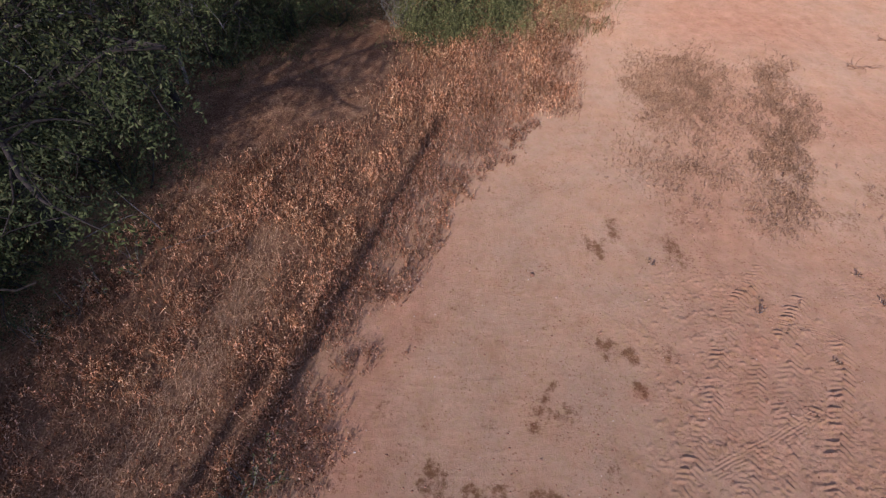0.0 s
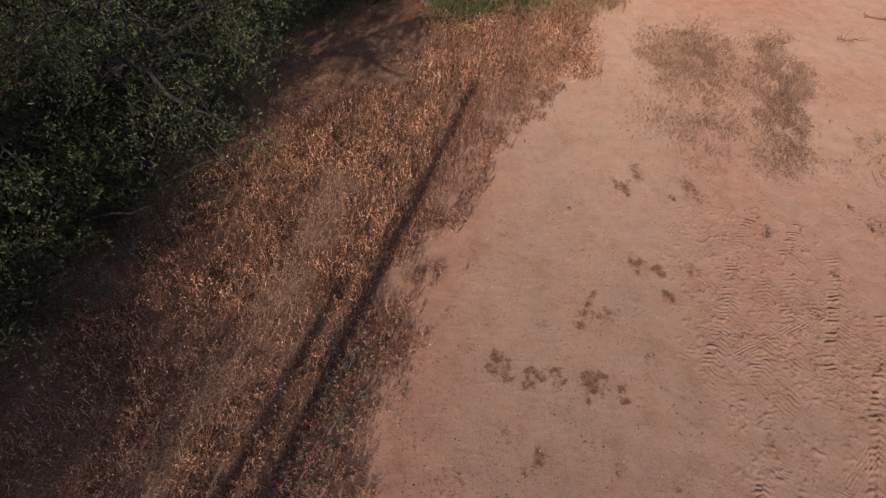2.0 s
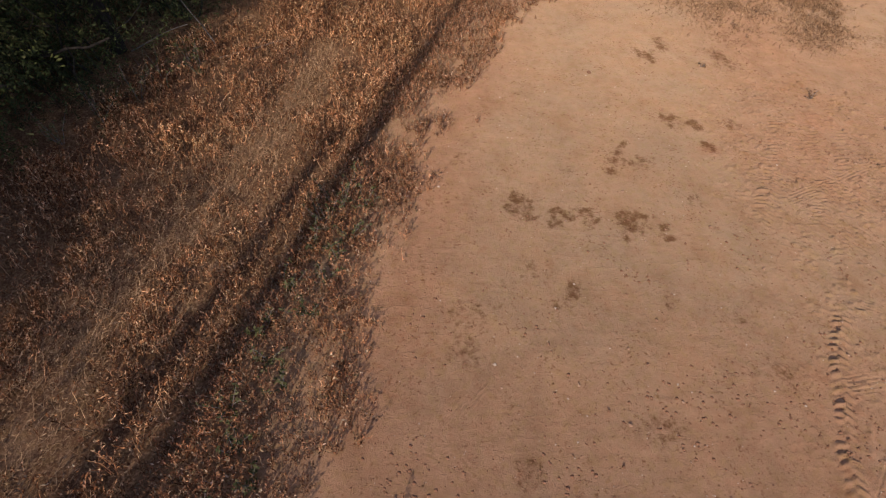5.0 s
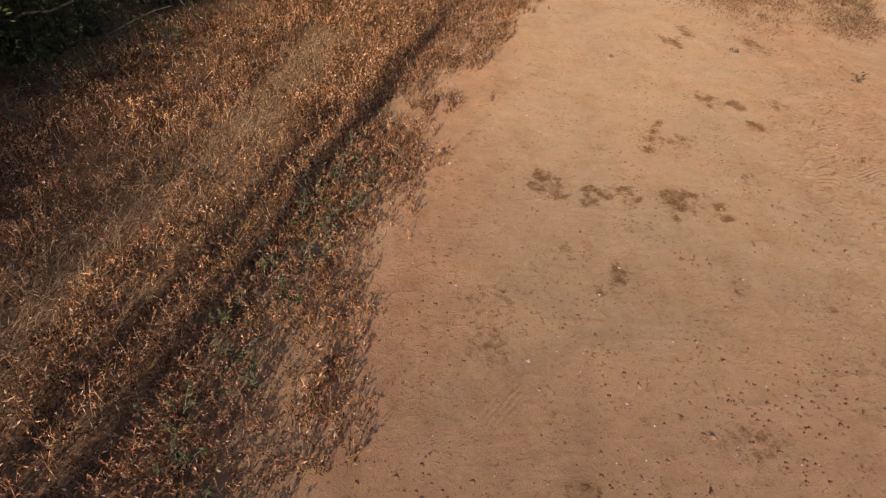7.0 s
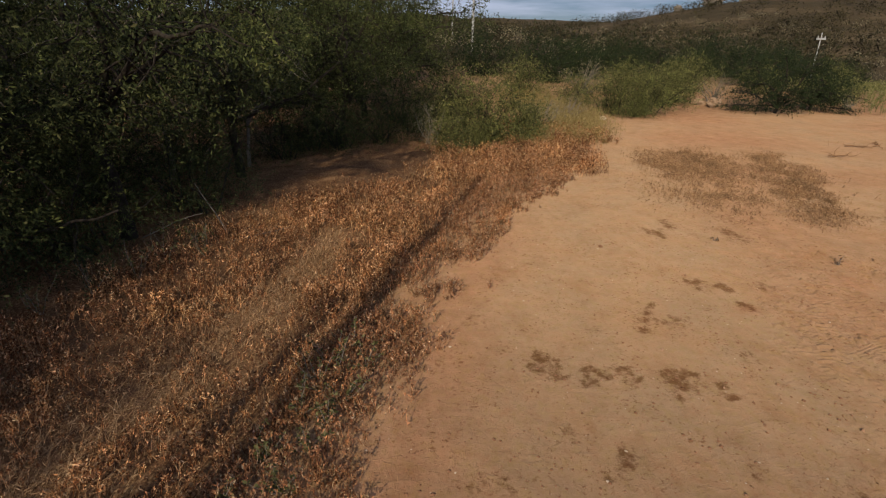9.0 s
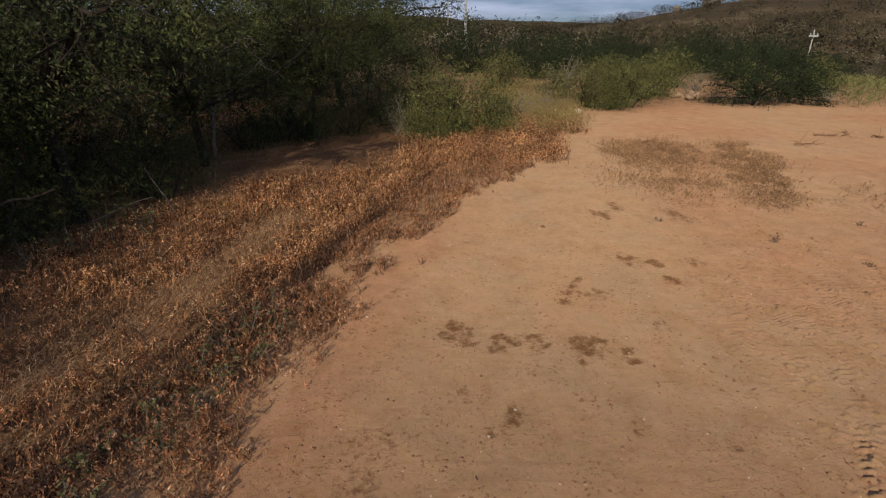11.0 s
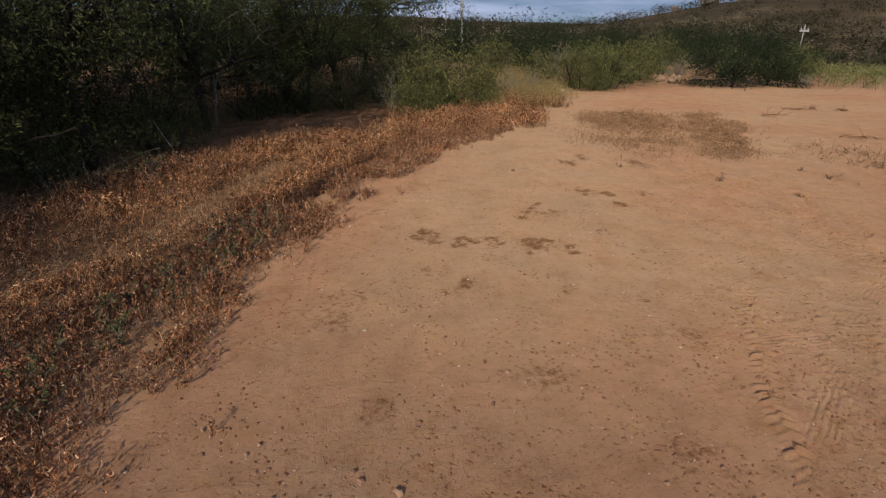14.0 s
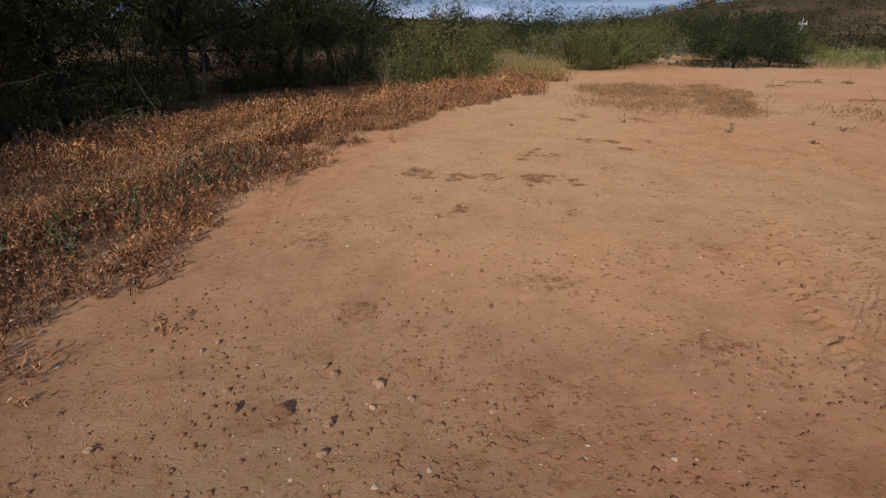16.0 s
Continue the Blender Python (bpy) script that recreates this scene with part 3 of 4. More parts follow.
def stalks(pts, height, rng, leaves=10, leaf=(0.022, 0.009), lean=0.22, thick=0.0035, spread=0.9, low=0.25, comb=(0, 0)):
    """Herb stalks with small leaves and seed heads, rooted on the land."""
    n = len(pts)
    base = np.column_stack([pts, land(pts[:, 0], pts[:, 1], False) - 0.01])
    up = unit(np.column_stack([rng.normal(0, lean, (n, 2)) + np.array(comb), np.ones(n)]))
    az = rng.rand(n) * math.tau
    side = np.column_stack([np.cos(az), np.sin(az), np.zeros(n)])
    bend = np.column_stack([rng.normal(0, 0.14, (n, 2)), np.zeros(n)])
    h = height[:, None]
    mid, tip = base + up * h * 0.55, base + up * h + bend * h
    w = thick
    v = np.stack([base - side * w, base + side * w, mid + side * w * 0.8, mid - side * w * 0.8, tip + side * w * 0.35, tip - side * w * 0.35], 1).reshape(-1, 3)
    o = (np.arange(n) * 6)[:, None]
    q = np.concatenate([o + np.array([[0, 1, 2, 3]]), o + np.array([[3, 2, 4, 5]])])
    k = leaves
    t = low + (1.02 - low) * rng.rand(n, k) ** 0.8
    pos = np.where((t < 0.55)[..., None], base[:, None] + (mid - base)[:, None] * (t / 0.55)[..., None], mid[:, None] + (tip - mid)[:, None] * ((t - 0.55) / 0.45)[..., None]).reshape(-1, 3)
    la = rng.rand(n * k) * math.tau
    out = np.column_stack([np.cos(la), np.sin(la), np.zeros(n * k)])
    dirs = unit(out * spread + np.repeat(up, k, 0) * rng.uniform(0.2, 1.2, (n * k, 1)))
    sd = unit(np.cross(dirs, rng.normal(0, 1, (n * k, 3))))
    ln = leaf[0] * rng.uniform(0.5, 1.5, n * k) * np.repeat(height / height.mean(), k) ** 0.5
    lv, lq = blades(pos, dirs, sd, ln, ln * leaf[1] / leaf[0])
    return np.concatenate([v, lv]), np.concatenate([q, lq + len(v)])


def stuff(name, pts, heights, mat, label, category, rng, **kw):
    v, q = stalks(pts, heights, rng, **kw)
    me = mesh_from(v, q)
    me.materials.append(mat)
    return tagged(new(name, me), label, category, kind="stuff")


def scatter(rng, n, x0, x1, y0, y1, chance):
    x, y = rng.uniform(x0, x1, n), rng.uniform(y0, y1, n)
    keep = rng.rand(n) < chance(x, y)
    return np.column_stack([x[keep], y[keep]])


def part(name, me, mat, parent, label=""):
    me.materials.append(mat)
    ob = new(name, me)
    ob.parent = parent
    if label:
        ob["label"] = label
    return ob


def tube(path, radii, sides=7):
    """A tapered limb along a path of points."""
    path, n = np.asarray(path, float), len(path)
    tan = unit(np.gradient(path, axis=0))
    ref = np.array([0.31, 0.77, 0.55])
    u = unit(np.cross(tan, ref))
    w = np.cross(tan, u)
    a = np.arange(sides) * math.tau / sides
    ring = u[:, None] * np.cos(a)[None, :, None] + w[:, None] * np.sin(a)[None, :, None]
    v = (path[:, None] + ring * np.asarray(radii)[:, None, None]).reshape(-1, 3)
    i = (np.arange(n - 1)[:, None] * sides + np.arange(sides)[None]).ravel()
    j = (np.arange(n - 1)[:, None] * sides + (np.arange(sides)[None] + 1) % sides).ravel()
    return v, np.stack([i, j, j + sides, i + sides], 1)


def join(pieces):
    vs, qs, o = [], [], 0
    for v, q in pieces:
        vs.append(v)
        qs.append(q + o)
        o += len(v)
    return np.concatenate(vs), np.concatenate(qs)


def grow(rng, start, way, length, r0, r1, steps=7, wander=0.16, droop=0.0):
    p, d, pts = np.array(start, float), unit(np.array(way, float)), []
    for k in range(steps):
        pts.append(p.copy())
        d = unit(d + rng.normal(0, wander, 3) + np.array([0, 0, -droop]))
        p = p + d * length / (steps - 1)
    return np.array(pts), np.linspace(r0, r1, steps)


def sprays(rng, centres, per, size, leaf, flat=0.6):
    """Feathery sprays: leaflets in rows along short drooping twigs."""
    n = len(centres)
    d = unit(rng.normal(0, 1, (n, 3)) * np.array([1, 1, flat]))
    t = np.tile(np.linspace(0.1, 1, per), n) * size
    ax = np.repeat(d, per, 0)
    p = np.repeat(centres, per, 0) + ax * t[:, None] * rng.uniform(0.8, 1.1, (n * per, 1)) + np.column_stack([np.zeros((n * per, 2)), -0.4 * t * t / size])
    out = unit(np.cross(ax, rng.normal(0, 1, (n * per, 3))) + ax * 0.5)
    sd = unit(np.cross(out, rng.normal(0, 1, (n * per, 3))))
    ln = leaf[0] * rng.uniform(0.6, 1.4, n * per)
    return blades(p, out, sd, ln, ln * leaf[1] / leaf[0])


def make_tree(seed, name, label, category, group, height, radius, low, limbs=7, n_spray=2600, per=11, leaf=(0.065, 0.026), mat=None, trunk_r=0.11, fork=0.5, spray=0.28, lean=(0, 0), bark=None):
    """A thorny tree: short forked trunk, spreading limbs, fine twigs and a feathery crown."""
    rng = np.random.RandomState(seed)
    root = tagged(new(name), label, category, group)
    tp, tr = grow(rng, (0, 0, -0.15), (lean[0], lean[1], 1), fork + 0.25, trunk_r * 1.25, trunk_r * 0.8, 6, 0.10)
    bark = bark or M_BARK
    part("trunk", mesh_from(*tube(tp, tr, 9), True), bark, root)
    ends, fine = [], []
    for k in range(limbs):
        a = math.tau * (k + rng.uniform(-0.3, 0.3)) / limbs
        tilt = rng.uniform(0.35, 1.25)
        way = (math.cos(a) * tilt + lean[0], math.sin(a) * tilt + lean[1], 1.0)
        ln = min(radius / max(0.3, math.sin(math.atan(tilt))), (height - fork) * 1.15) * rng.uniform(0.75, 1.0)
        start = tp[-1] - np.array([0, 0, rng.uniform(0, 0.2)])
        lp, lr = grow(rng, start, way, ln, trunk_r * rng.uniform(0.45, 0.7), 0.016, 9, 0.17, 0.05)
        part("limb", mesh_from(*tube(lp, lr, 7), True), bark, root)
        for j in range(9):
            s = lp[rng.randint(2, 9)]
            w = unit(rng.normal(0, 1, 3) * np.array([1, 1, 0.55]) + np.array([math.cos(a), math.sin(a), 0.2]) * 0.7)
            bp, br = grow(rng, s, w, rng.uniform(0.5, 1.2) * radius * 0.42, 0.014, 0.004, 6, 0.24, 0.10)
            fine.append(tube(bp, br, 4))
            ends.append(bp[2:])
            for i in range(2):
                sp, sr = grow(rng, bp[rng.randint(2, 6)], unit(rng.normal(0, 1, 3)), rng.uniform(0.2, 0.5), 0.006, 0.002, 4, 0.25, 0.1)
                fine.append(tube(sp, sr, 3))
                ends.append(sp[1:])
    part("twig_mass", mesh_from(*join(fine)), bark, root)["kind"] = "stuff"
    ends = np.concatenate(ends)
    # clumps hang round twig ends and fill an uneven, flattened crown with gaps
    n_end = int(n_spray * 0.6)
    c1 = ends[rng.randint(0, len(ends), n_end)] + rng.normal(0, 0.13, (n_end, 3))
    clumps = []
    while len(clumps) < 46:
        q = rng.uniform(-1, 1, 3)
        rr = np.linalg.norm(q)
        if 0.45 < rr < 1.0:
            clumps.append(q * np.array([radius, radius, (height - low) / 2]) + np.array([lean[0] * 2, lean[1] * 2, (height + low) / 2]))
    clumps = np.array(clumps)
    n2 = n_spray - n_end
    c2 = clumps[rng.randint(0, len(clumps), n2)] + rng.normal(0, 0.2, (n2, 3)) * np.array([radius / 2, radius / 2, 0.8])
    c = np.concatenate([c1, c2])
    c = c[c[:, 2] > low * 0.6]
    part("crown", mesh_from(*sprays(rng, c, per, spray, leaf)), mat or M_LEAF, root)["kind"] = "stuff"
    return root


def make_bush(seed, name, label, category, group, height, radius, n_spray, per, leaf, mat, stems=9, spray=0.22, stem_mat=None):
    """A many-stemmed bush, leafy down to the ground with an uneven outline."""
    rng = np.random.RandomState(seed)
    root = tagged(new(name), label, category, group)
    ends = []
    for k in range(stems):
        a, tilt = rng.rand() * math.tau, rng.uniform(0.15, 1.1)
        sp, sr = grow(rng, (rng.normal(0, 0.12) * radius, rng.normal(0, 0.12) * radius, -0.05), (math.cos(a) * tilt, math.sin(a) * tilt, 1), height * rng.uniform(0.7, 1.12), 0.018, 0.004, 7, 0.15, 0.03)
        part("stem", mesh_from(*tube(sp, sr, 5), True), stem_mat or M_BARK, root)
        ends.append(sp[1:])
    ends = np.concatenate(ends)
    nc = 26
    ca, cr = rng.rand(nc) * math.tau, radius * rng.rand(nc) ** 0.55
    ch = height * (1 - 0.75 * (cr / radius) ** 2) * rng.uniform(0.25, 1.0, nc)
    clumps = np.concatenate([np.column_stack([cr * np.cos(ca), cr * np.sin(ca), ch]), ends])
    c = clumps[rng.randint(0, len(clumps), n_spray)] + rng.normal(0, 1, (n_spray, 3)) * np.array([0.17 * radius, 0.17 * radius, 0.11 * height])
    c = c[c[:, 2] > 0.02]
    part("foliage", mesh_from(*sprays(rng, c, per, spray, leaf, 0.9)), mat, root)["kind"] = "stuff"
    return root


def place(proto, spots):
    """Copies of a plant at (x, y, scale, turn) on the land; the first spot takes the plant itself."""
    for k, (x, y, s, turn) in enumerate(spots):
        ob = proto if k == 0 else copy_thing(proto, Matrix())
        z = float(land(np.array([x]), np.array([y]), False)[0])
        ob.matrix_basis = pose(x, y, z, 0, 0, turn) @ Matrix.Scale(s, 4)


# ---- thicket of thorn trees beside the verge ----
T_LABEL = "dark green feathery thorn tree with grey twigs in the thicket"
T_GROUP = "thicket of thorn trees"
FINE, COARSE = dict(n_spray=4500, per=13, leaf=(0.040, 0.0150), spray=0.30, trunk_r=0.075), dict(n_spray=1900, per=10, leaf=(0.075, 0.027), spray=0.36, trunk_r=0.08)
place(make_tree(11, "thorn_tree", T_LABEL, "tree", T_GROUP, 4.8, 2.5, 0.7, **FINE), [(-6.5, 4.2, 1.1, 0)])
# the last two are added at the margin mainly to shade the grass
place(make_tree(23, "thorn_tree", T_LABEL, "tree", T_GROUP, 4.3, 2.4, 0.4, limbs=8, **FINE), [(-3.9, 11.6, 1.15, 40), (-7.3, 0.8, 1.1, 200), (-6.4, 1.5, 0.72, 90), (-5.9, 3.3, 0.7, 300)])
place(make_tree(41, "thorn_tree", "dark green thorn tree overhanging bare shaded earth", "tree", T_GROUP, 4.2, 2.15, 1.25, limbs=9, fork=1.2, **FINE), [(-4.75, 4.4, 1.1, 0), (-4.3, 7.3, 0.9, 130), (-3.0, 9.9, 0.9, 190), (-2.9, 13.9, 1.05, 70)])
# the last six are added out of view, for their shade on the verge
place(make_tree(37, "thorn_tree", T_LABEL, "tree", T_GROUP, 5.0, 2.6, 0.6, limbs=6, **COARSE), [(-8.8, 5.8, 1.2, 180), (-9.2, 2.0, 1.2, 130), (-6.8, 14.5, 1.25, 60), (-3.4, 16.4, 1.05, 10), (-9.8, 9.5, 1.3, 300), (-13.0, 6.0, 1.35, 20), (-12.0, 12.5, 1.35, 90), (-3.0, 21.5, 1.15, 320), (-9.5, 19.0, 1.3, 220), (-8.0, -2.9, 0.8, 280), (-8.4, -2.2, 1.0, 70), (-10.2, -6.8, 1.1, 150), (-11.8, -1.0, 1.2, 30), (-8.9, -0.5, 1.0, 250), (-8.9, -4.4, 1.0, 20)])
# out of view, added so their thin crowns throw shadow bands on the grass
place(make_tree(29, "thorn_tree", "unseen slender thorn tree with a thin flat crown, added to shade the grass", "tree", T_GROUP, 4.15, 0.9, 3.8, limbs=5, n_spray=620, per=10, leaf=(0.07, 0.025), spray=0.26, trunk_r=0.03, fork=3.7), [(-6.0, -5.6, 0.95, 0), (-7.0, -6.2, 1.0, 120), (-7.6, -7.5, 1.0, 200)])
place(make_tree(47, "dead_tree", "grey leafless dead thorn tree standing in the thicket", "tree", T_GROUP, 3.6, 1.6, 1.6, limbs=6, n_spray=60, per=6, leaf=(0.04, 0.014), trunk_r=0.035, fork=1.0, bark=M_TWIG), [(-5.3, 7.0, 1.0, 0), (-6.3, 6.4, 1.1, 140), (-4.4, 8.0, 0.85, 250)])
place(make_bush(51, "thicket_bush", "dense dark green bush at the foot of the thorn trees", "bush", "undergrowth of the thicket", 1.5, 1.1, 1500, 11, (0.032, 0.0115), M_LEAF), [(-4.3, 5.5, 0.95, 0), (-5.0, 3.9, 0.95, 90), (-5.7, 2.0, 0.9, 200), (-3.6, 9.5, 0.85, 45), (-2.2, 10.3, 0.85, 150), (-2.95, 9.7, 0.85, 70), (-3.9, 8.7, 0.75, 10), (-1.3, 11.4, 0.8, 210), (-5.4, 7.6, 1.0, 260), (-1.7, 13.0, 1.1, 10), (-6.2, -0.6, 0.8, 120), (-5.9, 5.9, 1.1, 320), (-6.1, 1.1, 0.85, 170)])

# ---- bushes round the clearing ----
B_LABEL = "olive green scrubby bush at the edge of the clearing"
place(make_bush(61, "bush", B_LABEL, "bush", "bushes round the clearing", 1.45, 1.25, 1450, 9, (0.052, 0.018), M_LEAF2, 14), [(0.25, 10.6, 0.98, 0), (5.3, 14.1, 0.85, 60), (7.0, 16.4, 0.85, 140), (4.25, 13.9, 0.82, 220), (3.5, 15.4, 0.7, 100), (6.3, 15.5, 0.8, 200), (-0.4, 13.2, 0.9, 300), (9.0, 19.4, 0.95, 20), (2.2, 17.5, 0.9, 30), (12.9, 16.6, 0.62, 270), (15.5, 21.0, 0.8, 80), (6.2, 18.6, 0.8, 250), (11.4, 18.8, 0.75, 160), (13.6, 18.0, 0.7, 10)])
place(make_bush(67, "bush", "bright green leafy bush beside the dry verge", "bush", "bushes round the clearing", 1.2, 1.1, 1300, 8, (0.048, 0.02), M_LEAF3, 12), [(1.15, 9.95, 0.85, 0), (-0.5, 9.7, 0.68, 100), (4.9, 13.5, 0.62, 30), (0.2, 9.6, 0.6, 200)])
place(make_bush(73, "dry_bush", "pale leafless dry bush among the green ones", "bush", "bushes round the clearing", 1.0, 0.7, 420, 6, (0.04, 0.01), M_PALE, 16, 0.2, M_TWIG), [(1.9, 11.6, 0.75, 0), (2.7, 12.6, 0.7, 100), (-0.9, 10.2, 0.9, 200), (8.6, 16.6, 0.9, 40), (4.6, 18.5, 1.2, 80), (12.4, 15.4, 0.5, 140)])
place(make_tree(71, "acacia", "low spreading dark green acacia on bare red earth", "tree", "bushes round the clearing", 2.4, 2.2, 0.02, limbs=8, n_spray=1600, per=11, leaf=(0.068, 0.025), mat=M_ACACIA, trunk_r=0.06, fork=0.25), [(9.4, 14.3, 0.72, 0), (11.0, 15.1, 0.6, 140), (8.2, 21.5, 0.68, 80), (12.6, 21.5, 0.72, 200), (16.0, 24.5, 0.62, 20), (21.0, 22.5, 0.62, 300), (19.8, 26.6, 0.66, 60), (5.8, 26.5, 0.7, 120)])
place(make_bush(79, "bush", "big round dark green bush behind a bare red patch", "bush", "bushes round the clearing", 2.3, 1.8, 1800, 10, (0.07, 0.024), M_ACACIA, 16, 0.3), [(4.1, 22.6, 0.95, 0), (1.2, 25.0, 1.0, 90), (9.0, 27.0, 0.9, 200), (13.5, 27.0, 0.95, 30), (18.0, 29.5, 1.0, 130), (11.0, 24.0, 0.75, 280), (6.4, 24.0, 0.75, 320)])

# ---- far scrub ----
def far_scrub(name, n, seed, spread, size, mat, label, chance, leaves=26, blade=0.3):
    rng = np.random.RandomState(seed)
    x0, x1, y0, y1 = spread
    p = scatter(rng, n, x0, x1, y0, y1, chance)
    n = len(p)
    s = rng.uniform(*size, n)
    z = land(p[:, 0], p[:, 1], False)
    c = np.repeat(np.column_stack([p, z]), leaves, 0)
    ss = np.repeat(s, leaves)[:, None]
    off = unit(rng.normal(0, 1, (n * leaves, 3))) * rng.uniform(0.4, 1.0, (n * leaves, 1)) * np.array([1, 1, 0.62])
    pos = c + (off + np.array([0, 0, 0.5])) * ss
    d = unit(off + rng.normal(0, 0.7, off.shape))
    sd = unit(np.cross(d, rng.normal(0, 1, d.shape)))
    ln = blade * ss[:, 0] * rng.uniform(0.4, 1.2, n * leaves)
    me = mesh_from(*blades(pos, d, sd, ln, ln * 0.42))
    me.materials.append(mat)
    return tagged(new(name, me), label, "scrub", kind="stuff")


def clear_line(x, y, slope):
    """A gap in the scrub along a wayleave towards a pole."""
    return (np.abs(x + 0.68 - slope * (y + 2)) > 0.9).astype(float)


def in_view(x, y):
    return (x > -0.25 * y - 4).astype(float)


far_scrub("scrub", 560, 81, (-14, 46, 24, 46), (0.5, 1.25), M_OLIVE, "olive green scrub behind the clearing", lambda x, y: in_view(x, y) * clear_line(x, y, 0.063) * ((np.abs(x + 0.68 - 0.676 * (y + 2)) > 1.3) | (y > 44)) * np.clip(0.4 + 0.8 * wobble(x, y, 0.3, 82), 0, 1) * (1 - ((x > 13) & (y < 27) & (x > y * 0.62))), 230, 0.17)
far_scrub("scrub", 1000, 83, (-60, 150, 46, 120), (0.9, 2.3), M_SCRUB, "dull green scrub across the dip", lambda x, y: in_view(x, y), 90, 0.24)
far_scrub("scrub", 2600, 84, (-120, 260, 120, 260), (1.1, 3.0), M_SCRUB, "sparse brownish scrub on the hillside", lambda x, y: in_view(x, y) * np.clip(0.55 + 0.5 * wobble(x, y, 0.09, 86), 0.1, 0.9), 60, 0.22)
far_scrub("pale_scrub", 420, 85, (-10, 80, 27, 130), (0.5, 1.5), M_PALE, "pale dry scrub among the green", lambda x, y: in_view(x, y) * 0.7, 120, 0.17)


# ---- grass and herbs ----
rng = np.random.RandomState(5)


def verge(x, y):
    bank, edge, shade = np.interp(y, SHADOW_LINE_Y, SHADOW_LINE_X), np.interp(y, EDGE_Y, EDGE_X), np.interp(y, SHADE_Y, SHADE_X)
    fork = np.interp(y, SHADOW_LINE2_Y, SHADOW_LINE2_X)
    pale = np.exp(-((x - np.interp(y, [-1, 0.5, 1.8, 3.0, 4.2], [-3.6, -3.25, -2.85, -2.45, -2.2])) / 0.17) ** 2) * smooth(-1.5, 0, y) * (1 - smooth(3.6, 4.4, y))
    c = smooth(0.05, -0.08, x - bank + 0.05 * wobble(x, y, 6, 91)) * smooth(-0.25, 0.25, x - shade + 0.2 * wobble(x, y, 3, 92))
    # grass is thinned along the shorter pole's shadow line
    c = c * (1 - 0.3 * np.exp(-((x - fork) / 0.11) ** 2) * (y < 2.1)) * (1 - 0.7 * pale * smooth(-0.9, 0.3, wobble(x, y, 4, 58))) * np.clip(0.72 + 0.4 * wobble(x, y, 3.0, 93) + 0.35 * wobble(x, y, 9.0, 191), 0.04, 1) * (0.12 + 0.88 * smooth(-0.25, 0.5, wobble(x, y, 38, 192) + 0.6 * wobble(x, y, 66, 193)))
    past = (y > 7.0) & (x > bank - 0.15)
    return np.where(past, smooth(0.25, -0.45, x - edge + 0.45 * wobble(x, y, 1.8, 195) + 0.25 * wobble(x, y, 6, 196)) * 0.5, c) * (1 - smooth(11.0, 12.5, y)) * (0.3 + 0.7 * smooth(-4.0, -3.0, y))


p = scatter(rng, 275000, -5.6, 3.2, -5.0, 12.5, verge)
h = 0.168 * (1 + 0.28 * wobble(p[:, 0], p[:, 1], 2.0, 94) + 0.42 * wobble(p[:, 0], p[:, 1], 8.0, 194)) * rng.uniform(0.6, 1.25, len(p))
trod = np.exp(-((p[:, 0] - np.interp(p[:, 1], [-1, 0.5, 1.8, 3.0, 4.2], [-3.6, -3.25, -2.85, -2.45, -2.2])) / 0.3) ** 2) * smooth(-2.5, -0.5, p[:, 1]) * (1 - smooth(3.6, 5.0, p[:, 1]))
h = h * (1 - 0.5 * trod)
stuff("dry_grass", p, h, M_DRY, "knee-high rusty brown dry grass and herb stalks on the verge", "dry grass", rng, leaves=12, leaf=(0.0190, 0.0071), lean=0.3, thick=0.0022, low=0.35, spread=0.8, comb=(0.06, 0.16))


def straw_bed(x, y):
    pale = np.exp(-((x - np.interp(y, [-1, 0.5, 1.8, 3.0, 4.2], [-3.6, -3.25, -2.85, -2.45, -2.2])) / 0.4) ** 2) * smooth(-2.5, 0, y) * (1 - smooth(3.6, 5.4, y))
    return np.clip(0.8 * pale + 0.24 * verge(x, y), 0, 1)


p = scatter(rng, 90000, -5.0, 1.5, -3.6, 8, straw_bed)
stuff("matted_straw", p, rng.uniform(0.06, 0.2, len(p)), M_STRAW, "flattened pale straw lying combed along the verge", "straw", rng, leaves=3, leaf=(0.034, 0.0045), lean=0.8, thick=0.0016, low=0.1, comb=(0.6, 1.5))


def strip(x, y):
    bank, edge = np.interp(y, SHADOW_LINE_Y, SHADOW_LINE_X), np.interp(y, EDGE_Y, EDGE_X)
    d = x - edge + 0.16 * wobble(x, y, 7, 95) + 0.12 * wobble(x, y, 2.6, 295) + 0.3 * wobble(x, y, 1.7, 296) * smooth(4, 7, y)
    thin = smooth(-0.45, 0.0, d)
    w = smooth(-0.08, 0.08, x - bank) * (0.22 * smooth(0.14, -0.05, d) + 0.78 * smooth(0.0, -0.5, d))
    w = w * (1 - 0.85 * thin * smooth(0.35, -0.25, wobble(x, y, 19, 297))) * (0.1 + 0.9 * smooth(-0.2, 0.45, wobble(x, y, 42, 197) + 0.6 * wobble(x, y, 70, 198)))
    return w * np.clip(0.74 + 0.4 * wobble(x, y, 5, 96) + 0.4 * smooth(0.45, 0.1, x - bank), 0, 1) * (1 - 0.7 * smooth(6.8, 7.6, y)) * (1 - smooth(10, 11.5, y)) * (0.3 + 0.7 * smooth(-4.0, -3.0, y))


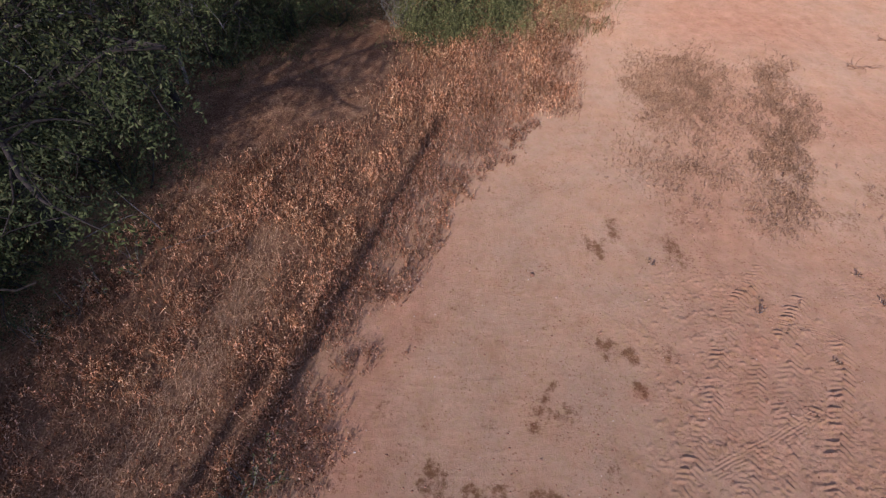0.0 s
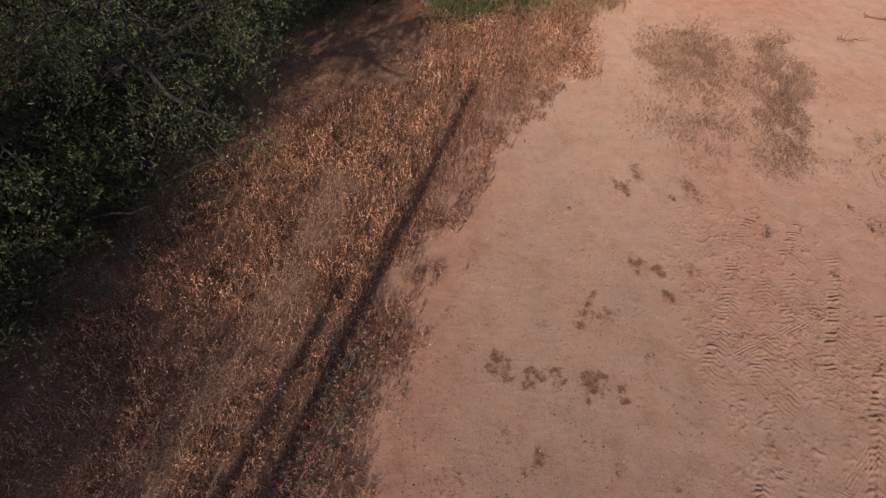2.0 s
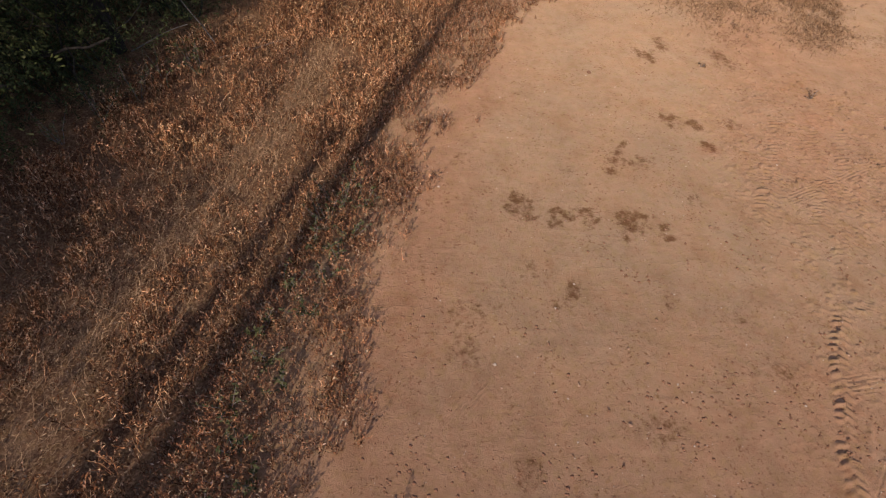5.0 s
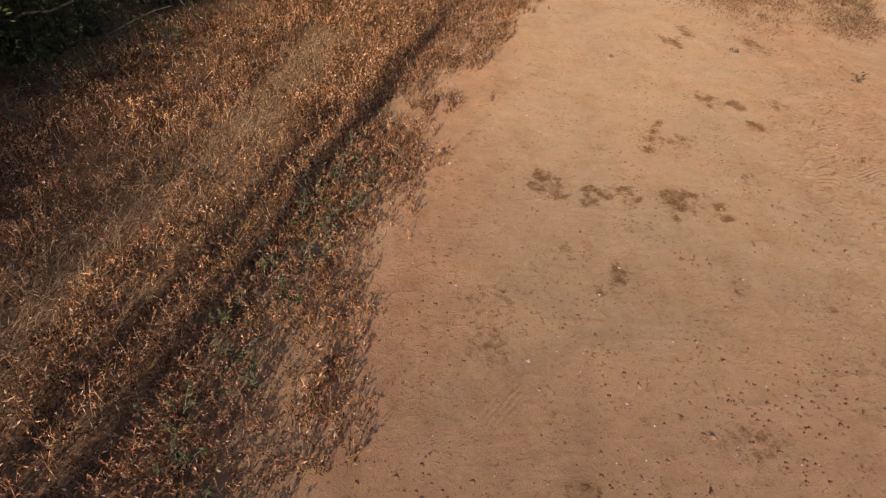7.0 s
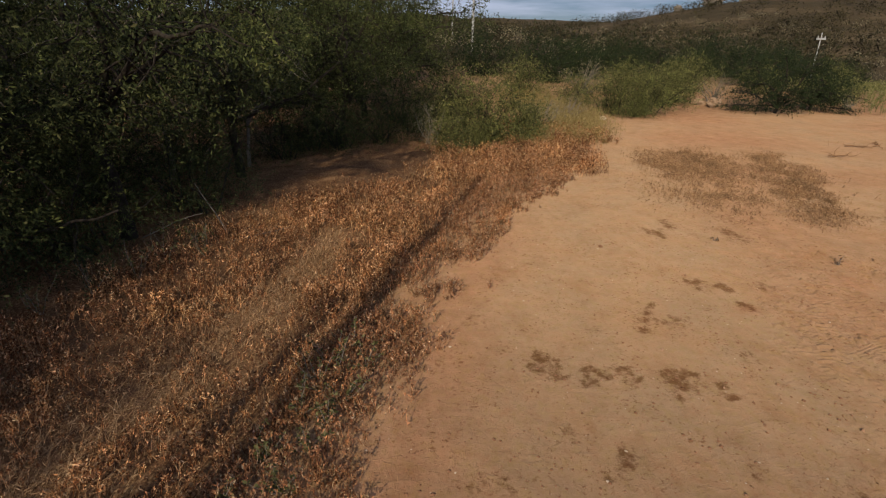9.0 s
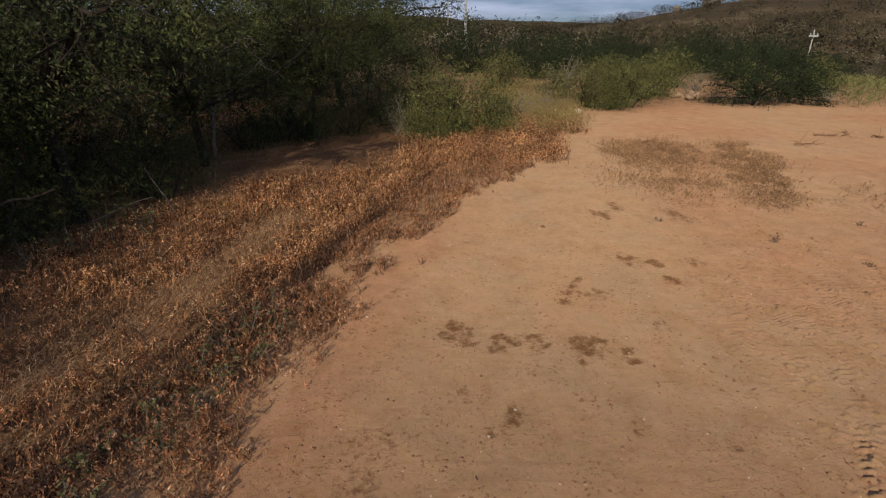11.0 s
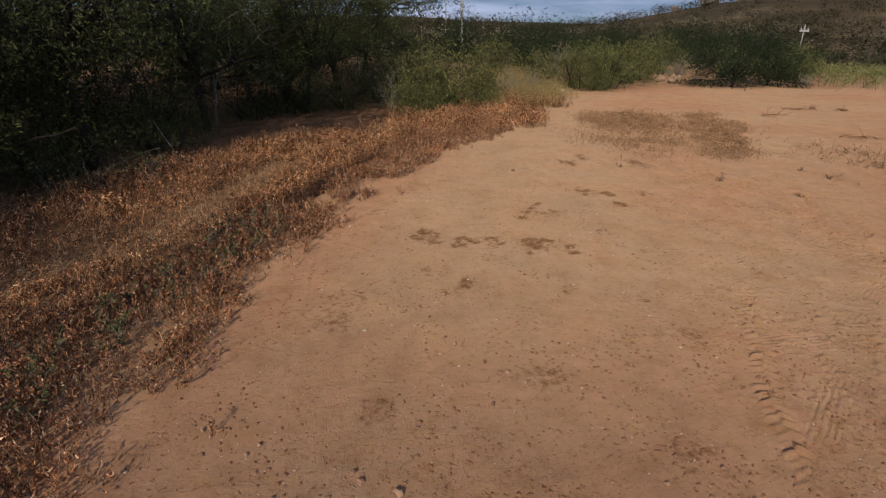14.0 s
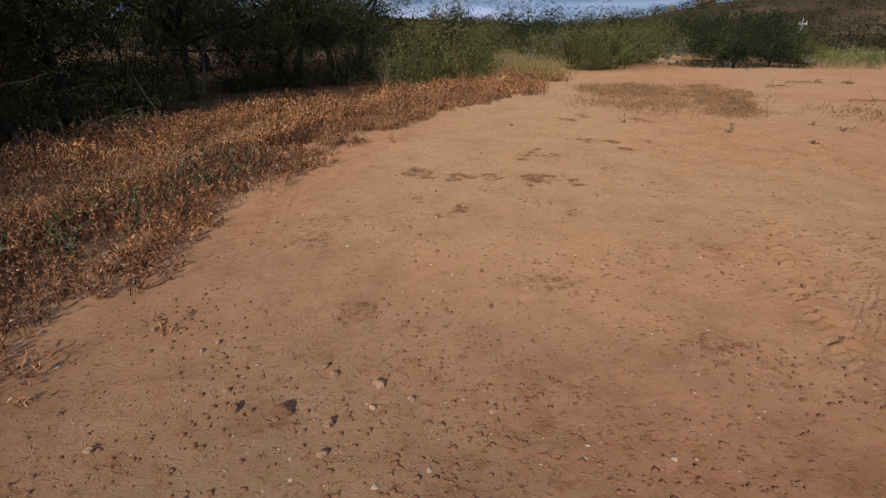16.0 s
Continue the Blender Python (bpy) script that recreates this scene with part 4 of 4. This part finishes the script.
p = scatter(rng, 460000, -4.6, 3.4, -5.0, 11.5, strip)
h = 0.135 * (1 + 0.3 * wobble(p[:, 0], p[:, 1], 3.0, 97)) * rng.uniform(0.5, 1.3, len(p)) * (1 - 0.45 * smooth(-0.6, 0.0, p[:, 0] - np.interp(p[:, 1], EDGE_Y, EDGE_X)))
stuff("grey_weeds", p, h, M_GREYWEED, "low greyish brown weeds between pole shadow dip and bare earth", "weeds", rng, leaves=11, leaf=(0.0182, 0.0068), lean=0.3, thick=0.0022, low=0.28, spread=0.55)


def fringe(x, y):
    edge = np.interp(y, EDGE_Y, EDGE_X)
    return np.exp(-((x - edge + 0.02) / 0.25) ** 2) * smooth(-0.4, 0.6, wobble(x, y, 5, 98) + 0.35 * wobble(x, y, 1.5, 298))


# single small weeds that stand apart on the edge, each a tuft of a few stalks
c = scatter(rng, 34000, -2.8, 3.4, -3.6, 11, fringe)
p = np.repeat(c, 5, 0) + rng.normal(0, 0.014, (len(c) * 5, 2))
stuff("edge_weeds", p, np.repeat(rng.uniform(0.05, 0.15, len(c)), 5) * rng.uniform(0.6, 1.1, len(p)), M_GREYWEED, "scattered small dry weeds on the edge of the earth", "weeds", rng, leaves=6, leaf=(0.019, 0.007), lean=0.4, thick=0.0026, low=0.2)


def patch(x, y):
    x, y = x + 0.16 * wobble(x, y, 3.3, 199), y + 0.2 * wobble(x, y, 2.7, 198)
    a = np.exp(-(((x - 3.95 - 0.12 * (y - 7.5)) / 0.88) ** 2 + ((y - 7.9) / 1.25) ** 2) ** 1.8)
    b = np.exp(-(((x - 5.25 - 0.35 * (y - 6.9)) / 0.52) ** 2 + ((y - 6.8) / 1.85) ** 2) ** 1.8)
    c = 0.42 * np.exp(-(((x - 3.6) / 0.8) ** 2 + ((y - 6.0) / 0.85) ** 2))
    return np.clip(np.maximum(np.maximum(a, b), c) * (0.75 + 0.42 * wobble(x, y, 6.5, 99)), 0, 1)


p = scatter(rng, 90000, 2.2, 6.8, 4.4, 9.6, patch)
stuff("dry_herb_patch", p, rng.uniform(0.025, 0.08, len(p)), M_PATCH, "patch of low greyish dry herbs on bare earth", "weeds", rng, leaves=4, leaf=(0.0195, 0.0078), lean=0.42, thick=0.0018, low=0.2)


def right_side(x, y):
    a = np.exp(-(((x - 6.3) / 0.5) ** 2 + ((y - 4.3) / 1.3) ** 2))
    b = 0.12 * np.exp(-(((x - 8.9) / 0.9) ** 2 + ((y - 9.9) / 0.3) ** 2))
    return np.clip(np.maximum(a, b) * (0.4 + 1.1 * wobble(x, y, 3.5, 100)), 0, 1)


p = scatter(rng, 9000, 4.8, 11, 2.4, 11, right_side)
stuff("dry_herb_patch", p, rng.uniform(0.05, 0.15, len(p)), M_PATCH, "thin low dry herbs beside the wheel tracks", "weeds", rng, leaves=8, leaf=(0.024, 0.010), lean=0.5, low=0.1)
p = scatter(rng, 12000, 0.5, 5.5, 9.5, 21, lambda x, y: np.clip(smooth(0, 1.2, wobble(x, y, 0.9, 101) + 0.6 - 0.5 * np.abs(x - 0.16 * y)), 0, 1))
stuff("yellow_grass", p, rng.uniform(0.15, 0.45, len(p)), M_YELLOW, "yellow dry grass between the bushes", "grass", rng, leaves=5, leaf=(0.06, 0.010), lean=0.3)
p = scatter(rng, 8500, 11.5, 34, 12.4, 32, lambda x, y: smooth(0.0, 1.0, x - 12.0 - 0.2 * (y - 14.5) + 0.3 * wobble(x, y, 1, 102)) * smooth(12.9, 14.4, y + 0.3 * wobble(x, y, 1.4, 103)) * 0.9)
stuff("green_grass", p, rng.uniform(0.2, 0.5, len(p)), M_GREENGRASS, "pale green grass field beyond the clearing", "grass", rng, leaves=6, leaf=(0.12, 0.02), lean=0.3, thick=0.008)


p = scatter(rng, 9000, 1.4, 3.9, 9.3, 13.6, lambda x, y: np.clip(smooth(-0.6, 0.5, wobble(x, y, 1.6, 105)) * np.exp(-(((x - 2.3 - 0.22 * (y - 11)) / 0.75) ** 2)), 0, 1))
stuff("yellow_grass", p, rng.uniform(0.12, 0.42, len(p)), M_YELLOW, "tall straw-yellow grass at the far end of the verge", "grass", rng, leaves=5, leaf=(0.05, 0.008), lean=0.3)


# ---- single plants ----
def weed(seed, x, y, height, label, leafy=True):
    r = np.random.RandomState(seed)
    root = tagged(new("weed_plant"), label, "weed", "single weeds")
    allp = []
    for k in range(6):
        a = r.rand() * math.tau
        sp, sr = grow(r, (0, 0, -0.02), (math.cos(a) * 0.5, math.sin(a) * 0.5, 1), height * r.uniform(0.7, 1.1), 0.004, 0.0015, 6, 0.18)
        part("stem", mesh_from(*tube(sp, sr, 4)), M_TWIG, root)
        allp.append(sp[1:])
    allp = np.concatenate(allp)
    n = 150 if leafy else 36
    c = allp[r.randint(0, len(allp), n)]
    d = unit(r.normal(0, 1, (n, 3)) + np.array([0, 0, 0.3]))
    ln = r.uniform(0.016, 0.04, n)
    part("leaves", mesh_from(*blades(c, d, unit(np.cross(d, r.normal(0, 1, (n, 3)))), ln, ln * 0.5)), M_WEED if leafy else M_PATCH, root)["kind"] = "stuff"
    root.matrix_basis = pose(x, y, float(land(np.array([x]), np.array([y]), False)[0]), 0, 0, seed * 40)


for k, (x, y, hh) in enumerate([(-1.70, 1.22, 0.42), (-1.62, 1.42, 0.38), (-1.78, 0.98, 0.34), (-1.50, 1.1, 0.26), (-1.58, 0.86, 0.22), (-1.40, 1.5, 0.24), (-1.66, 0.62, 0.2), (-1.95, -0.1, 0.22), (-1.82, -0.3, 0.2), (-2.02, -0.75, 0.22), (-1.88, -0.95, 0.2), (-1.75, 0.3, 0.2), (-2.1, -1.1, 0.22), (-1.95, 0.55, 0.26), (-3.9, 3.6, 0.5), (-4.1, 3.3, 0.45), (-2.05, 0.15, 0.24), (-1.55, 1.75, 0.26), (-2.15, -0.45, 0.24), (-4.35, 2.9, 0.45), (-3.6, 3.9, 0.4), (-4.6, 2.5, 0.4), (-3.75, 4.1, 0.36)]):
    weed(200 + k, x, y, hh, "small green leafy weed beside the pole shadow dip")
for k, (x, y, hh) in enumerate([(3.68, 3.43, 0.15), (5.2, 3.6, 0.1), (5.1, 4.0, 0.08), (2.6, 4.1, 0.08), (4.3, 2.8, 0.07)]):
    weed(230 + k, x, y, hh, "small dry weed on the bare earth", False)


def stick(name, pts, r0, r1, label, mat, group=""):
    v, q = tube(pts, np.linspace(r0, r1, len(pts)), 6)
    me = mesh_from(v, q, True)
    me.materials.append(mat)
    return tagged(new(name, me), label, "stick", group)


srng = np.random.RandomState(9)
for sx, sy, way, ln in ((-3.58, 4.6, (-0.45, 0.1, 1.0), 0.75), (-4.6, 4.4, (0.9, 0.2, 0.35), 0.8), (-3.5, 4.3, (0.9, 0.35, 0.08), 0.9)):
    z0 = float(land(np.array([sx]), np.array([sy]), False)[0])
    sp, _ = grow(srng, (sx, sy, z0 + 0.0), way, ln, 1, 1, 6, 0.05)
    stick("dead_branch", sp, 0.009, 0.004, "pale dead branch leaning in the dry grass", M_TWIG, "dead branches")
def brush(sx, sy, a, ln, seed):
    """A dead branch with side twigs, lying flat."""
    r = np.random.RandomState(seed)
    root = tagged(new("fallen_branch"), "dark weathered dead branch lying on the red earth", "branch", "fallen branches")
    root.matrix_basis = pose(sx, sy, float(land(np.array([sx]), np.array([sy]), False)[0]), 0, 0, math.degrees(a))
    sp, sr = grow(r, (0, 0, 0.02), (1, 0, 0), ln, 0.014, 0.006, 8, 0.25)
    sp[:, 2] = 0.02 + 0.03 * np.abs(np.sin(np.arange(8) * 1.3))
    part("stem", mesh_from(*tube(sp, sr, 6), True), M_DEAD, root)
    for k in range(7):
        q = sp[r.randint(1, 8)]
        tp, tr = grow(r, q, (r.uniform(-0.4, 1), r.uniform(-0.8, 0.8), r.uniform(-0.1, 0.25)), r.uniform(0.12, 0.3), 0.009, 0.003, 5, 0.25)
        tp[:, 2] = np.maximum(tp[:, 2], 0.006)
        part("twig", mesh_from(*tube(tp, tr, 4), True), M_DEAD, root)


for k, (sx, sy, a, ln) in enumerate(((7.26, 8.79, -0.75, 0.5), (8.3, 9.75, -0.1, 0.7), (8.9, 9.7, -0.1, 0.6), (9.45, 9.55, 0.1, 0.4), (7.2, 6.25, -0.3, 0.6))):
    brush(sx, sy, a, ln, 300 + k)


# ---- stones ----
def stone_mesh(seed, rough=0.42, mat=None, flat=0.5, sub=2):
    bm = bmesh.new()
    bmesh.ops.create_icosphere(bm, subdivisions=sub, radius=0.5)
    off = Vector((seed * 3.1, seed * 1.7, 0))
    for v in bm.verts:
        k = 1 + rough * noise.noise(v.co * 2.2 + off) * 1.6 + 0.24 * noise.noise(v.co * 5 + off)
        v.co = Vector((v.co.x * k, v.co.y * k * 0.8, v.co.z * k * flat))
    me = bpy.data.meshes.new("stone")
    bm.to_mesh(me)
    bm.free()
    me.materials.append(mat)
    return me


STONES = [stone_mesh(k, mat=M_STONE, flat=0.72) for k in range(5)]
CHIPS = [stone_mesh(20 + k, 0.4, M_CHIP, 0.4, 1) for k in range(4)]


def stone(x, y, size, pale=False, k=0):
    ob = new("stone", (CHIPS if pale else STONES)[k % 4])
    z = float(land(np.array([x]), np.array([y]))[0])
    size = size * (0.55 if pale else 0.66)
    ob.matrix_basis = pose(x, y, z + size * (0.10 if pale else 0.2), 0, 0, k * 77) @ Matrix.Scale(size, 4)
    return tagged(ob, "small pale stone chip lying on the earth" if pale else "rough brown stone half sunk in the earth", "stone", "stones on the earth")


for k, (x, y, s) in enumerate([(-0.36, -1.55, .095), (-0.20, -1.61, .06), (-0.06, -1.41, .06), (-0.27, -1.30, .05), (-0.23, -1.35, .05), (-0.59, -1.44, .045), (-0.52, -1.53, .055), (-0.47, -1.54, .035), (0.06, -1.49, .035), (-0.07, -1.53, .035), (0.33, -1.55, .045), (0.16, -1.62, .035), (-0.28, -1.64, .035), (-0.77, -1.19, .035), (-0.20, -1.74, .045), (-1.03, -1.03, .04), (-0.90, -1.71, .045), (0.39, -0.85, .04), (0.50, -0.58, .04), (0.38, -0.48, .035), (1.09, -1.37, .035), (1.92, -0.69, .04), (2.11, -0.19, .04), (1.37, -1.29, .035), (-1.09, -1.55, .035), (-0.73, -1.13, .035), (-0.70, -1.30, .03), (1.01, 1.72, .04), (1.13, 3.9, .08), (1.35, 0.82, .035)]):
    stone(x, y, s, False, k)
for k, (x, y, s) in enumerate([(-0.74, 1.76, .055), (0.15, 0.36, .045), (0.34, 0.60, .045), (-0.36, -0.13, .05), (1.13, 0.50, .035), (-0.03, -1.86, .05), (-0.29, -1.75, .035), (-0.27, -1.83, .03), (0.12, -1.80, .04), (0.84, -1.77, .04), (-1.27, -1.28, .04), (0.60, -1.71, .03), (0.05, -1.48, .03), (0.13, -0.69, .03), (0.12, -0.39, .03), (1.08, 3.84, .05), (-0.53, -1.28, .025), (1.6, 1.05, .03), (1.5, 1.4, .025), (2.1, 0.9, .03), (1.75, -0.45, .035)]):
    stone(x, y, s, True, k)
prng = np.random.RandomState(77)
for k in range(90):
    x, y = prng.uniform(-1.3, 2.6), -2.3 + 4.2 * prng.rand() ** 1.7
    stone(x, y, prng.uniform(0.012, 0.028), prng.rand() < 0.35, k)

for k in range(105):
    x, y = prng.uniform(-0.4, 3.6), prng.uniform(-0.6, 4.6)
    stone(x, y, prng.uniform(0.018, 0.042), prng.rand() < 0.35, k + 3)

# fine pebbles strewn over the bare earth
prng = np.random.RandomState(78)
PX = scatter(prng, 42000, -1.6, 6, -3, 8, lambda x, y: smooth(0.0, 0.3, x - np.interp(y, EDGE_Y, EDGE_X)) * (0.2 + 0.8 * smooth(1.4, -1.8, y)) * (0.55 + 0.6 * wobble(x, y, 2.5, 79)))


def pebbles(name, pts, size, mat, label, r):
    n = len(pts)
    oct_v = np.array([[1, 0, 0], [0, 1, 0], [-1, 0, 0], [0, -1, 0], [0, 0, 0.55], [0, 0, -0.6]], float)
    oct_f = np.array([[0, 1, 4], [1, 2, 4], [2, 3, 4], [3, 0, 4], [1, 0, 5], [2, 1, 5], [3, 2, 5], [0, 3, 5]])
    s = r.uniform(*size, n)[:, None, None] * r.uniform(0.6, 1.3, (n, 6, 1))
    a = r.rand(n) * math.tau
    v = oct_v[None] * s
    x, y = v[..., 0] * np.cos(a)[:, None] - v[..., 1] * np.sin(a)[:, None], v[..., 0] * np.sin(a)[:, None] + v[..., 1] * np.cos(a)[:, None]
    z = v[..., 2] + land(pts[:, 0], pts[:, 1])[:, None] + 0.001
    v = np.stack([x + pts[:, :1], y + pts[:, 1:], z], -1).reshape(-1, 3)
    me = mesh_from(v, np.zeros((0, 4), np.int32), False, (np.arange(n)[:, None, None] * 6 + oct_f[None]).reshape(-1, 3))
    me.materials.append(mat)
    return tagged(new(name, me), label, "pebbles", kind="stuff")


CL = scatter(prng, 21000, -1.4, 4.0, -2.6, 4.5, lambda x, y: smooth(0.05, 0.4, x - np.interp(y, EDGE_Y, EDGE_X)) * (0.13 + 0.45 * smooth(1.9, -1.8, y)) * smooth(-0.4, 0.9, wobble(x, y, 4.0, 80)))
pebbles("clods", CL, (0.006, 0.0155), M_CLOD, "crumbled clods of dark earth", prng)
pebbles("pebbles", PX[: len(PX) * 7 // 8], (0.0025, 0.008), M_CLOD, "small brown pebbles strewn over the earth", prng)
pebbles("pebbles", PX[len(PX) * 7 // 8 :], (0.0025, 0.006), M_CHIP, "small pale pebbles strewn over the earth", prng)


# ---- boulders, poles ----
def boulder(x, y, size, seed, mat, label, sink=0.15):
    me = stone_mesh(seed, 0.35, mat, 0.7, 3)
    ob = new("boulder", me)
    z = float(land(np.array([x]), np.array([y]), False)[0])
    ob.matrix_basis = pose(x, y, z + size * (0.35 - sink), 0, 0, seed * 50) @ Matrix.Scale(size, 4)
    return tagged(ob, label, "boulder")


boulder(8.0, 15.3, 0.5, 41, M_BOULDER, "tan boulder under the spreading acacia")
boulder(7.75, 15.8, 0.35, 42, M_BOULDER, "small tan boulder under the spreading acacia")
boulder(3.78, 12.96, 0.2, 43, M_CHIP, "white stone on the far edge of the clearing")


for k, (hx, hy, hs) in enumerate([(84, 178, 4.5), (92, 174, 3.2), (78, 186, 3.0), (104, 168, 3.8), (118, 160, 4.2), (88, 184, 5.0)]):
    boulder(hx, hy, hs, 60 + k, M_PALEROCK, "pale rock outcrop on the hilltop", 0.1)


def pole(x, y, top, label, arm=0.0, r=0.11):
    z0 = float(land(np.array([x]), np.array([y]), False)[0]) - 0.3
    root = tagged(new("utility_pole"), label, "utility pole", "utility poles")
    root.location = (x, y, z0)
    ln = top - z0
    part("shaft", mesh_from(*tube([(0, 0, 0), (0, 0, ln * 0.5), (0, 0, ln), (0, 0, ln + 0.002)], [r, r * 0.85, r * 0.7, 0.001], 10), True), M_CONCRETE, root)
    if arm:
        me = bpy.data.meshes.new("arm")
        bm = bmesh.new()
        bmesh.ops.create_cube(bm, size=1.0, matrix=Matrix.Translation((0, -r, ln - 0.45)) @ Matrix.Diagonal((arm, 0.12, 0.14, 1)))
        bmesh.ops.bevel(bm, geom=bm.edges[:], offset=0.015, segments=1)
        bm.to_mesh(me)
        bm.free()
        part("crossarm", me, M_CONCRETE, root)
        for dx in (-0.4, 0.0, 0.4):
            part("insulator", mesh_from(*tube([(dx * arm, -r, ln - 0.38), (dx * arm, -r, ln - 0.3), (dx * arm, -r, ln - 0.22)], [0.03, 0.05, 0.02], 8), True), M_CONCRETE, root)
    return root


def wooden_pole(x, y, height, label):
    root = tagged(new("wooden_pole"), label, "utility pole", "utility poles")
    root.location = (x, y, 0)
    part("shaft", mesh_from(*tube([(0, 0, -0.4), (0, 0, height * 0.5), (0, 0, height), (0, 0, height + 0.002)], [0.13, 0.10, 0.065, 0.001], 12), True), M_BARK, root)
    return root


wooden_pole(-4.77, -7.8, 7.91, "tall weathered wooden pole at the edge of the thicket")
wooden_pole(-5.20, -7.8, 5.57, "shorter weathered wooden pole beside a tall one")
pole(2.27, 45.5, 7.5, "tall pale concrete pole above the bushes")
pole(1.22, 66.0, 8.0, "slim pale concrete pole far behind the bushes", 0.0, 0.09)
pole(29.75, 43.0, 1.98, "pale utility pole with a crossarm in the scrub", 0.7, 0.05)
